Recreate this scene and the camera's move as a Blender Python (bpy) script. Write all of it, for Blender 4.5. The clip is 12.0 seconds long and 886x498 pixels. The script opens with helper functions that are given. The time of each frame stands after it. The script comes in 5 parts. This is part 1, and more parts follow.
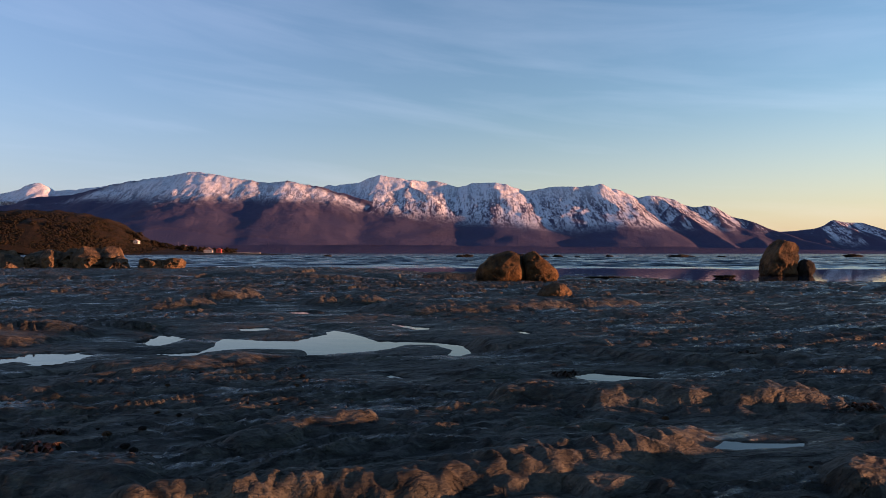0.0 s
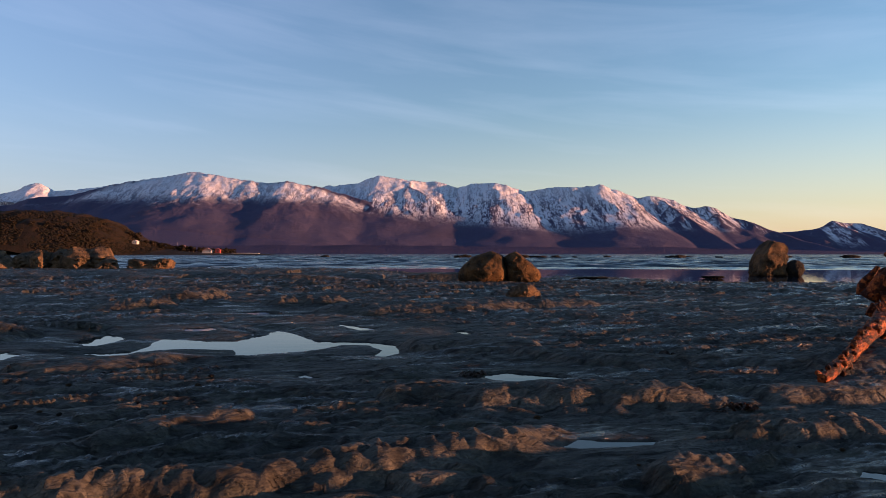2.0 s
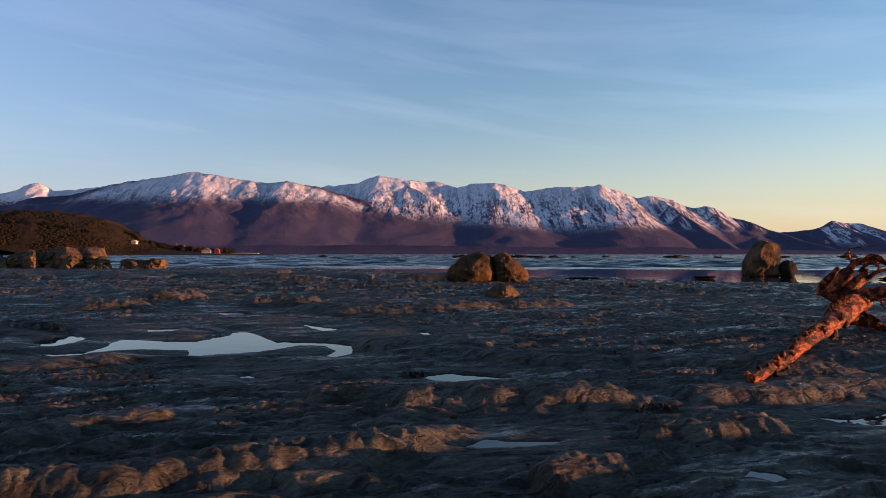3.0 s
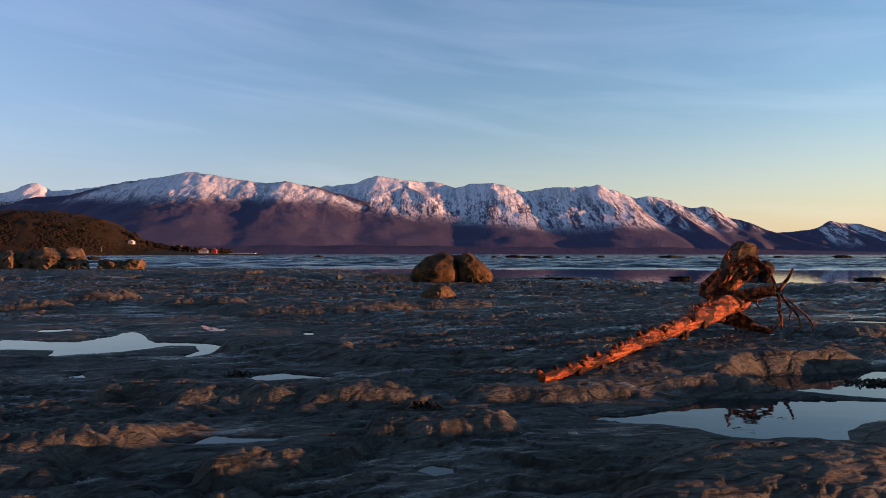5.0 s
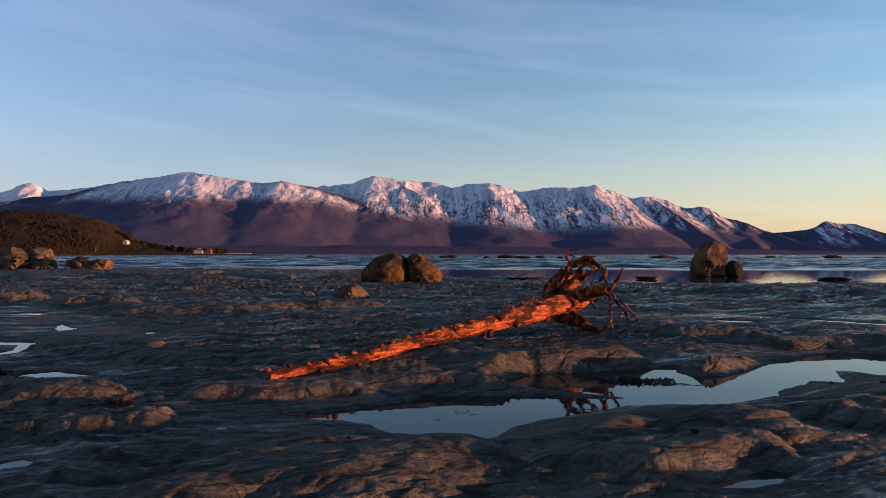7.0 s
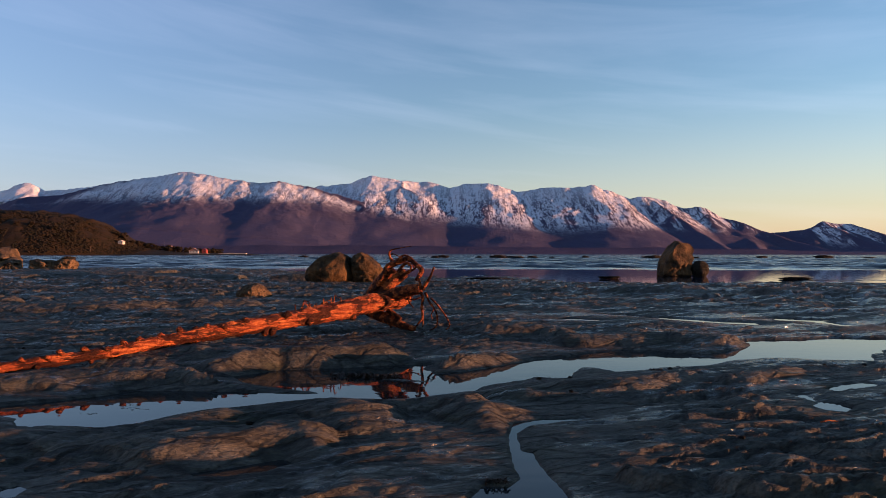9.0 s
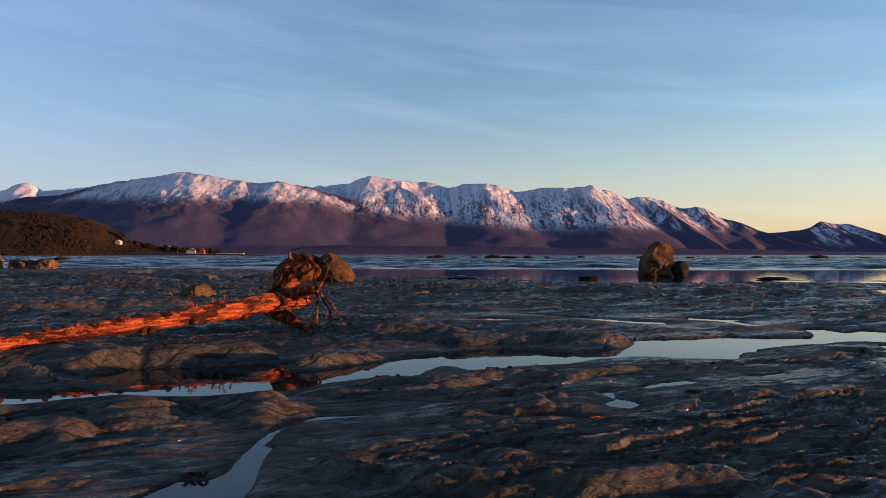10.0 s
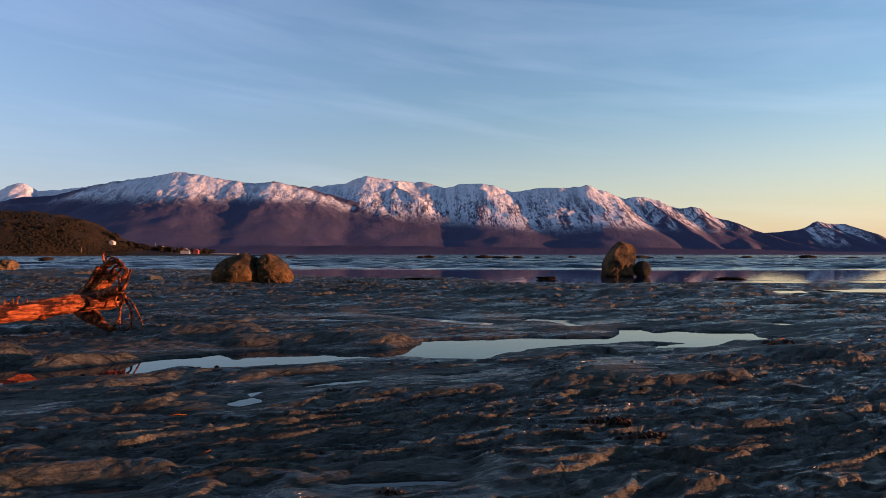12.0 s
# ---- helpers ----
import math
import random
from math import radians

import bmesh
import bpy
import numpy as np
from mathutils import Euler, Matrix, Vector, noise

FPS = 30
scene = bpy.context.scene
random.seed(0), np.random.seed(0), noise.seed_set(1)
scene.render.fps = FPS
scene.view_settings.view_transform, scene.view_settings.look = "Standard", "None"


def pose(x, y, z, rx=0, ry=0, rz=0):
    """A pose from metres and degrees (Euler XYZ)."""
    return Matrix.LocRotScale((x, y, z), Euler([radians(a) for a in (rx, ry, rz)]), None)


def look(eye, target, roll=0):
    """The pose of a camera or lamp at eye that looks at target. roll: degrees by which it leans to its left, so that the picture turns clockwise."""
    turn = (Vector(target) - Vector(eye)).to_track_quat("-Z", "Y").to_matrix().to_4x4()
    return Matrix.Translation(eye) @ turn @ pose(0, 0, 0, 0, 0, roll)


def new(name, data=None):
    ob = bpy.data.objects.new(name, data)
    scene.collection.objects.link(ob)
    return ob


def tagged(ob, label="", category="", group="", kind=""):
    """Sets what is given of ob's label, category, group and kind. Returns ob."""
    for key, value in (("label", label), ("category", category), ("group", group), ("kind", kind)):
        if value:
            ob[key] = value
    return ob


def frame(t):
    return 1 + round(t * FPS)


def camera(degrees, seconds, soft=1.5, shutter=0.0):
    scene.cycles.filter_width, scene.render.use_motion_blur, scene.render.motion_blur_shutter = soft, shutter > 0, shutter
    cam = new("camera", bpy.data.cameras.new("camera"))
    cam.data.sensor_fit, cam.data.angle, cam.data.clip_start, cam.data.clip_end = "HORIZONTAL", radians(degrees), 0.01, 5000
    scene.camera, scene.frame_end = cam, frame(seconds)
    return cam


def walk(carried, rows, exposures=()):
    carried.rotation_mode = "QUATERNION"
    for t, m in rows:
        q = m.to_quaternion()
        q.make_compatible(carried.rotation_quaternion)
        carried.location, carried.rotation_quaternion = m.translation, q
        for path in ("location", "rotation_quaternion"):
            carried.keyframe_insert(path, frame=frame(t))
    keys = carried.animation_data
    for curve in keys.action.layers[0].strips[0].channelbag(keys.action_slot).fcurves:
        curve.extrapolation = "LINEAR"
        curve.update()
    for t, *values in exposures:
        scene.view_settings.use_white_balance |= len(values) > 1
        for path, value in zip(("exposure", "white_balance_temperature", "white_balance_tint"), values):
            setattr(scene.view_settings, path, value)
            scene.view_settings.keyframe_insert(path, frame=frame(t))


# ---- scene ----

# ---------------------------------------------------------------- camera
cam = camera(69.6, 12.0, soft=0.55)
# seconds, x, y, z, turn to the right, tilt, lean
ROWS = [
    (0.0, 0.000, 0.000, 1.170, 0.00, 0.37, 0.03),
    (0.5, 0.182, -0.014, 1.173, 0.01, 0.37, 0.04),
    (1.0, 0.397, -0.031, 1.175, 0.02, 0.38, 0.05),
    (1.5, 0.638, -0.050, 1.177, 0.02, 0.39, 0.06),
    (2.0, 0.896, -0.074, 1.181, 0.03, 0.41, 0.06),
    (2.5, 1.179, -0.099, 1.187, 0.05, 0.41, 0.07),
    (3.0, 1.494, -0.124, 1.194, 0.06, 0.41, 0.07),
    (5.0, 3.302, -0.285, 1.219, 0.18, 0.42, 0.07),
    (5.5, 3.877, -0.340, 1.229, 0.26, 0.42, 0.07),
    (6.0, 4.491, -0.390, 1.236, 0.33, 0.43, 0.07),
    (6.5, 5.142, -0.412, 1.235, 0.38, 0.43, 0.07),
    (7.0, 5.792, -0.420, 1.224, 0.43, 0.43, 0.07),
    (9.0, 8.655, -0.585, 1.213, 0.60, 0.43, 0.07),
    (9.5, 9.463, -0.650, 1.214, 0.65, 0.43, 0.07),
    (10.0, 10.300, -0.712, 1.216, 0.70, 0.44, 0.07),
    (10.5, 11.147, -0.765, 1.221, 0.76, 0.44, 0.07),
    (11.0, 12.016, -0.822, 1.228, 0.84, 0.44, 0.07),
    (11.5, 12.882, -0.885, 1.232, 0.92, 0.44, 0.06),
    (12.0, 13.441, -0.960, 1.250, 0.97, 0.45, 0.03),
]
EXPOSURE = 1.96
walk(cam, [(t, pose(x, y, z, 90 + tilt, -lean, -turn)) for t, x, y, z, turn, tilt, lean in ROWS],
     exposures=[(0.0, EXPOSURE, 5320, 18), (12.0, EXPOSURE, 5320, 18)])

# ---------------------------------------------------------------- light
SUN_AZIMUTH, SUN_HEIGHT = 96.0, 1.25   # degrees clockwise from straight ahead, degrees over the horizon


def make_world():
    world = bpy.data.worlds.new("sky")
    scene.world = world
    world.use_nodes = True
    nt = world.node_tree
    back = nt.nodes["Background"]
    sky = nt.nodes.new("ShaderNodeTexSky")
    sky.sky_type = "NISHITA"
    sky.sun_disc = False
    sky.sun_elevation = radians(SUN_HEIGHT + 1.3)
    sky.sun_rotation = radians(-SUN_AZIMUTH)
    sky.altitude = 0.0
    sky.air_density = 1.0
    sky.dust_density = 0.6
    sky.ozone_density = 1.6
    # thin high cirrus, drawn out along shallow streaks
    co = nt.nodes.new("ShaderNodeTexCoord")
    mp = nt.nodes.new("ShaderNodeMapping")
    mp.inputs["Scale"].default_value = (1.0, 1.0, 9.0)
    slant = nt.nodes.new("ShaderNodeMapping")
    slant.inputs["Rotation"].default_value = (0, radians(-7), 0)
    nz = nt.nodes.new("ShaderNodeTexNoise")
    nz.inputs["Scale"].default_value = 1.6
    nz.inputs["Detail"].default_value = 7.0
    nz.inputs["Roughness"].default_value = 0.55
    nz.inputs["Distortion"].default_value = 0.4
    rp = nt.nodes.new("ShaderNodeValToRGB")
    rp.color_ramp.elements[0].position = 0.52
    rp.color_ramp.elements[1].position = 0.80
    rp.color_ramp.elements[1].color = (0.085, 0.085, 0.085, 1)
    mx = nt.nodes.new("ShaderNodeMix")
    mx.data_type = "RGBA"
    mx.inputs["B"].default_value = (4.6, 4.2, 4.0, 1)
    nt.links.new(co.outputs["Generated"], slant.inputs["Vector"])
    nt.links.new(slant.outputs["Vector"], mp.inputs["Vector"])
    nt.links.new(mp.outputs["Vector"], nz.inputs["Vector"])
    nt.links.new(nz.outputs["Fac"], rp.inputs["Fac"])
    nt.links.new(rp.outputs["Color"], mx.inputs["Factor"])
    nt.links.new(sky.outputs["Color"], mx.inputs["A"])
    # haze round the horizon: warm under the sun, dull blue in the earth's shadow across from it
    def ramp(value, lo, hi, at_lo, at_hi):
        r = nt.nodes.new("ShaderNodeMapRange")
        r.interpolation_type = "SMOOTHSTEP"
        for key, v in (("From Min", lo), ("From Max", hi), ("To Min", at_lo), ("To Max", at_hi)):
            r.inputs[key].default_value = v
        nt.links.new(value, r.inputs["Value"])
        return r.outputs["Result"]

    def mix(fac, a, b):
        m = nt.nodes.new("ShaderNodeMix")
        m.data_type = "RGBA"
        for key, v in (("Factor", fac), ("A", a), ("B", b)):
            if isinstance(v, tuple):
                m.inputs[key].default_value = (*v, 1)
            else:
                nt.links.new(v, m.inputs[key])
        return m.outputs["Result"]

    sp = nt.nodes.new("ShaderNodeSeparateXYZ")
    nt.links.new(co.outputs["Generated"], sp.inputs[0])
    toward = nt.nodes.new("ShaderNodeVectorMath")
    toward.operation = "DOT_PRODUCT"
    toward.inputs[1].default_value = (math.sin(radians(SUN_AZIMUTH)), math.cos(radians(SUN_AZIMUTH)), 0)
    nt.links.new(co.outputs["Generated"], toward.inputs[0])
    sunward = toward.outputs["Value"]
    dusk = mix(ramp(sunward, -0.75, 0.10, 0.36, 0.0), mx.outputs["Result"], (0.85, 1.12, 1.62))
    haze = mix(ramp(sunward, -0.70, 0.50, 0.0, 1.0), (1.35, 1.30, 1.40), (2.9, 2.2, 1.55))
    sky_color = mix(ramp(sp.outputs[2], 0.0, 0.24, 0.38, 0.0), dusk, haze)
    nt.links.new(sky_color, back.inputs["Color"])
    back.inputs["Strength"].default_value = 0.10


make_world()
sun = new("sun", bpy.data.lights.new("sun", "SUN"))
sun.data.energy = 4.0
sun.data.angle = radians(0.6)
sun.data.color = (1.0, 0.40, 0.14)
_a, _e = radians(SUN_AZIMUTH), radians(SUN_HEIGHT)
sun.matrix_world = look((0, 0, 30), (-math.sin(_a) * math.cos(_e), -math.cos(_a) * math.cos(_e), 30 - math.sin(_e)))


# ---------------------------------------------------------------- materials
class Nodes:
    """Short hand for building one node material."""

    def __init__(self, name):
        self.mat = bpy.data.materials.new(name)
        self.mat.use_nodes = True
        self.nt = self.mat.node_tree
        self.bsdf = self.nt.nodes["Principled BSDF"]
        self.pos = self.nt.nodes.new("ShaderNodeNewGeometry")
        self.obj = self.nt.nodes.new("ShaderNodeTexCoord")

    def link(self, a, b):
        self.nt.links.new(a, b)

    def coords(self, scale=(1, 1, 1), turn=0.0, local=False):
        return self.stretch(self.obj.outputs["Object"] if local else self.pos.outputs["Position"], scale, turn)

    def stretch(self, vec, scale, turn=0.0):
        """Turned about z first, then scaled along the turned axes."""
        if turn:
            r = self.nt.nodes.new("ShaderNodeMapping")
            r.inputs["Rotation"].default_value = (0, 0, radians(turn))
            self.link(vec, r.inputs["Vector"])
            vec = r.outputs["Vector"]
        m = self.nt.nodes.new("ShaderNodeMapping")
        m.inputs["Scale"].default_value = scale
        self.link(vec, m.inputs["Vector"])
        return m.outputs["Vector"]

    def warped(self, scale, freq, amount, local=False):
        """Coordinates pushed about by noise, so that cell patterns lose their straight edges."""
        vec = self.coords(scale, 0, local)
        z = self.nt.nodes.new("ShaderNodeTexNoise")
        z.inputs["Scale"].default_value = freq
        z.inputs["Detail"].default_value = 4.0
        self.link(vec, z.inputs["Vector"])
        m = self.nt.nodes.new("ShaderNodeVectorMath")
        m.operation = "MULTIPLY_ADD"
        m.inputs[1].default_value = (amount * 2, amount * 2, amount * 2)
        self.link(z.outputs["Color"], m.inputs[0])
        self.link(vec, m.inputs[2])
        return m.outputs[0]

    def noise(self, vec, scale, detail=5.0, rough=0.6, distort=0.0):
        n = self.nt.nodes.new("ShaderNodeTexNoise")
        n.inputs["Scale"].default_value = scale
        n.inputs["Detail"].default_value = detail
        n.inputs["Roughness"].default_value = rough
        n.inputs["Distortion"].default_value = distort
        self.link(vec, n.inputs["Vector"])
        return n.outputs["Fac"]

    def cells(self, vec, scale, feature="F1"):
        n = self.nt.nodes.new("ShaderNodeTexVoronoi")
        n.feature = feature
        n.inputs["Scale"].default_value = scale
        self.link(vec, n.inputs["Vector"])
        return n.outputs["Distance"]

    def ramp(self, fac, *stops):
        r = self.nt.nodes.new("ShaderNodeValToRGB")
        el = r.color_ramp.elements
        while len(el) < len(stops):
            el.new(0.5)
        for e, (p, c) in zip(el, stops):
            e.position = p
            e.color = (*c, 1) if len(c) == 3 else c
        self.link(fac, r.inputs["Fac"])
        return r.outputs["Color"]

    def span(self, fac, a, b, lo=0.0, hi=1.0):
        r = self.nt.nodes.new("ShaderNodeMapRange")
        r.interpolation_type = "SMOOTHSTEP"
        for key, v in (("From Min", a), ("From Max", b), ("To Min", lo), ("To Max", hi)):
            r.inputs[key].default_value = v
        self.link(fac, r.inputs["Value"])
        return r.outputs["Result"]

    def math(self, op, a, b):
        m = self.nt.nodes.new("ShaderNodeMath")
        m.operation = op
        for i, v in enumerate((a, b)):
            if isinstance(v, (int, float)):
                m.inputs[i].default_value = v
            else:
                self.link(v, m.inputs[i])
        return m.outputs[0]

    def mix(self, fac, a, b, mode="MIX"):
        m = self.nt.nodes.new("ShaderNodeMix")
        m.data_type = "RGBA"
        m.blend_type = mode
        for key, v in (("Factor", fac), ("A", a), ("B", b)):
            if isinstance(v, tuple):
                m.inputs[key].default_value = (*v, 1)
            elif isinstance(v, (int, float)):
                m.inputs[key].default_value = v
            else:
                self.link(v, m.inputs[key])
        return m.outputs["Result"]

    def axis(self, i):
        s = self.nt.nodes.new("ShaderNodeSeparateXYZ")
        self.link(self.pos.outputs["Position"], s.inputs[0])
        return s.outputs[i]

    def up(self):
        s = self.nt.nodes.new("ShaderNodeSeparateXYZ")
        self.link(self.pos.outputs["Normal"], s.inputs[0])
        return s.outputs[2]

    def bump(self, height, distance, strength=1.0, on=None):
        b = self.nt.nodes.new("ShaderNodeBump")
        b.inputs["Strength"].default_value = strength
        b.inputs["Distance"].default_value = distance
        self.link(height, b.inputs["Height"])
        if on is not None:
            self.link(on, b.inputs["Normal"])
        return b.outputs["Normal"]

    def done(self, color=None, rough=None, normal=None, **values):
        for key, v in (("Base Color", color), ("Roughness", rough), ("Normal", normal)):
            if v is None:
                continue
            if isinstance(v, tuple):
                self.bsdf.inputs[key].default_value = (*v, 1)
            elif isinstance(v, (int, float)):
                self.bsdf.inputs[key].default_value = v
            else:
                self.link(v, self.bsdf.inputs[key])
        for key, v in values.items():
            self.bsdf.inputs[key.replace("_", " ")].default_value = v
        return self.mat


STRIKE = 17.0    # the beds of the reef run this many degrees off the x axis


def mudstone():
    n = Nodes("wet_mudstone")
    warp = n.warped((1.0, 1.0, 1.0), 1.5, 0.22)
    big = n.noise(n.coords((0.5, 1.2, 1), -STRIKE), 0.9, 4)
    mid = n.noise(n.coords((1.0, 2.3, 1.5), -STRIKE), 1.9, 9, 0.72, 0.3)
    streak = n.noise(n.coords((0.9, 2.9, 1.0), -STRIKE), 1.4, 7, 0.72, 0.5)
    fine = n.noise(n.coords((1, 2.0, 2), -STRIKE), 24.0, 5, 0.7)
    col = n.ramp(mid, (0.32, (0.034, 0.034, 0.029)), (0.50, (0.082, 0.080, 0.067)), (0.68, (0.150, 0.140, 0.112)))
    col = n.mix(n.span(big, 0.48, 0.72, 0.0, 0.5), col, (0.070, 0.066, 0.060))
    col = n.mix(n.span(streak, 0.40, 0.54, 0.55, 0.0), col, (0.009, 0.009, 0.009))
    col = n.mix(n.span(fine, 0.38, 0.58, 0.5, 0.0), col, (0.012, 0.011, 0.011))
    algae = n.noise(n.coords((0.6, 1, 1)), 1.3, 5)
    col = n.mix(n.span(algae, 0.50, 0.70, 0.0, 0.6), col, (0.026, 0.031, 0.017))
    dry = n.span(n.math("ADD", n.axis(2), n.math("MULTIPLY", n.math("SUBTRACT", mid, 0.5), 0.22)), 0.025, 0.095)
    col = n.mix(n.math("MULTIPLY", dry, 0.30), col, n.ramp(fine, (0.35, (0.028, 0.028, 0.025)), (0.65, (0.090, 0.080, 0.062))))
    crack = n.span(n.cells(n.stretch(warp, (1.1, 3.4, 1.0), -STRIKE), 1.5, "DISTANCE_TO_EDGE"), 0.0, 0.10)
    crack2 = n.span(n.cells(n.stretch(warp, (1.0, 1.9, 1.0), -STRIKE), 4.0, "DISTANCE_TO_EDGE"), 0.0, 0.12)
    col = n.mix(n.math("MULTIPLY", n.math("SUBTRACT", 1.0, crack), 0.55), col, (0.007, 0.007, 0.007))
    col = n.mix(n.math("MULTIPLY", n.math("SUBTRACT", 1.0, crack2), 0.22), col, (0.010, 0.010, 0.010))
    lumps = n.noise(n.coords((1, 2.6, 1), -STRIKE), 5.0, 6, 0.60)
    crumb = n.span(n.cells(n.stretch(n.warped((1.0, 1.0, 1.0), 4.0, 0.10), (1.0, 2.2, 1.0), -STRIKE), 8.5, "DISTANCE_TO_EDGE"), 0.0, 0.22)
    crumb = n.math("MULTIPLY", crumb, n.span(mid, 0.45, 0.60))
    # thin broken beds: small sharp steps along the contours of a drawn-out noise
    beds = n.math("MULTIPLY", n.noise(n.coords((0.55, 2.9, 1), -STRIKE), 1.5, 5, 0.60, 0.15), 13.0)
    edge = n.span(n.math("FRACT", beds, 0.0), 0.0, 0.16)
    step = n.math("ADD", n.math("FLOOR", beds, 0.0), edge)
    col = n.mix(n.math("MULTIPLY", n.math("SUBTRACT", 1.0, edge), 0.25), col, (0.008, 0.008, 0.008))
    wet = n.math("ADD", n.noise(n.coords((0.35, 1.5, 1), -STRIKE), 1.1, 4), n.math("MULTIPLY", n.math("SUBTRACT", lumps, 0.5), 0.5))
    wet = n.math("ADD", wet, n.span(n.axis(0), 9.0, 15.0, 0.0, 0.06))
    wet = n.math("ADD", wet, n.math("MULTIPLY", n.math("SUBTRACT", n.noise(n.coords((1.0, 5.0, 1), -STRIKE), 3.0, 5, 0.6), 0.5), 0.45))
    wet = n.math("MULTIPLY", wet, n.span(n.up(), 0.86, 0.985, 0.80, 1.0))
    wet = n.math("MULTIPLY", n.span(wet, 0.54, 0.65), n.math("SUBTRACT", 1.0, n.math("MULTIPLY", dry, 0.8)))
    ledge = n.noise(n.coords((0.9, 3.2, 1), -STRIKE), 3.4, 6, 0.66, 0.15)
    b = n.bump(ledge, 0.036, 1.0)
    b = n.bump(n.math("ADD", crack, n.math("MULTIPLY", crack2, 0.25)), 0.018, 1.0, b)
    b = n.bump(step, 0.009, 0.8, b)
    b = n.bump(lumps, 0.016, 0.8, b)
    b = n.bump(crumb, 0.005, 0.9, b)
    b = n.bump(n.noise(n.coords((1, 1.8, 2), -STRIKE), 11.0, 4, 0.65), 0.014, 0.9, b)
    b = n.bump(fine, 0.009, 1.0, b)
    n.link(n.math("ADD", 0.13, n.math("MULTIPLY", wet, 0.42)), n.bsdf.inputs["Specular IOR Level"])
    return n.done(col, n.math("SUBTRACT", 0.68, n.math("MULTIPLY", wet, 0.48)), b)


def boulder_stone(name, tint, dark, scale=1.0):
    n = Nodes(name)
    v = n.coords(local=True)
    a = n.noise(v, 1.2 * scale, 6, 0.6)
    f = n.noise(v, 9.0 * scale, 6, 0.7)
    c = n.span(n.cells(n.warped((1, 1, 1), 1.2, 0.3, True), 1.1 * scale, "DISTANCE_TO_EDGE"), 0.0, 0.07)
    col = n.ramp(a, (0.38, dark), (0.62, tint))
    col = n.mix(n.span(f, 0.4, 0.7, 0.0, 0.45), col, (0.07, 0.06, 0.04))
    b = n.bump(n.math("ADD", a, n.math("MULTIPLY", c, 0.05)), 0.40, 1.0)
    b = n.bump(f, 0.16, 1.0, b)
    return n.done(col, 0.9, b, Specular_IOR_Level=0.12)


def driftwood():
    n = Nodes("red_driftwood")
    v = n.coords(local=True)
    grain = n.noise(n.coords((7.0, 0.8, 7.0), 41.0, True), 4.4, 8, 0.75, 0.5)
    patch = n.noise(n.coords((1.5, 0.42, 1.5), 41.0, True), 6.0, 6, 0.65)
    col = n.ramp(grain, (0.36, (0.045, 0.009, 0.003)), (0.49, (0.220, 0.046, 0.010)), (0.62, (0.50, 0.160, 0.035)))
    col = n.mix(n.span(patch, 0.46, 0.53, 0.0, 0.90), col, (0.013, 0.003, 0.002))
    b = n.bump(grain, 0.05, 1.0)
    b = n.bump(n.noise(v, 13.0, 6, 0.65), 0.05, 1.0, b)
    return n.done(col, 0.65, b, Specular_IOR_Level=0.12)


def still_water():
    n = Nodes("still_water")
    v = n.coords((1, 2.5, 1))
    b = n.bump(n.noise(v, 2.5, 2, 0.4), 0.004, 0.25)
    return n.done((0.012, 0.014, 0.015), 0.02, b, IOR=1.333, Specular_IOR_Level=0.5)


def sea_water():
    n = Nodes("sea_water")
    far = n.span(n.axis(1), 80.0, 98.0)
    chop = n.noise(n.coords((0.11, 0.17, 1)), 1.0, 8, 0.75, 0.4)
    b = n.bump(n.noise(n.coords((0.35, 1.2, 1)), 1.0, 3, 0.5), 0.010, 0.5)
    foam = n.math("MULTIPLY", n.span(n.noise(n.coords((0.05, 0.10, 1)), 1.0, 8, 0.74), 0.62, 0.66), far)
    col = n.mix(foam, (0.008, 0.018, 0.036), (0.50, 0.52, 0.55))
    rough = n.math("ADD", 0.03, n.math("MULTIPLY", far, n.span(chop, 0.40, 0.58, 0.60, 0.14)))
    n.link(n.math("SUBTRACT", 0.5, n.math("MULTIPLY", far, n.span(chop, 0.42, 0.56, 0.46, 0.05))), n.bsdf.inputs["Specular IOR Level"])
    return n.done(col, rough, b, IOR=1.333)


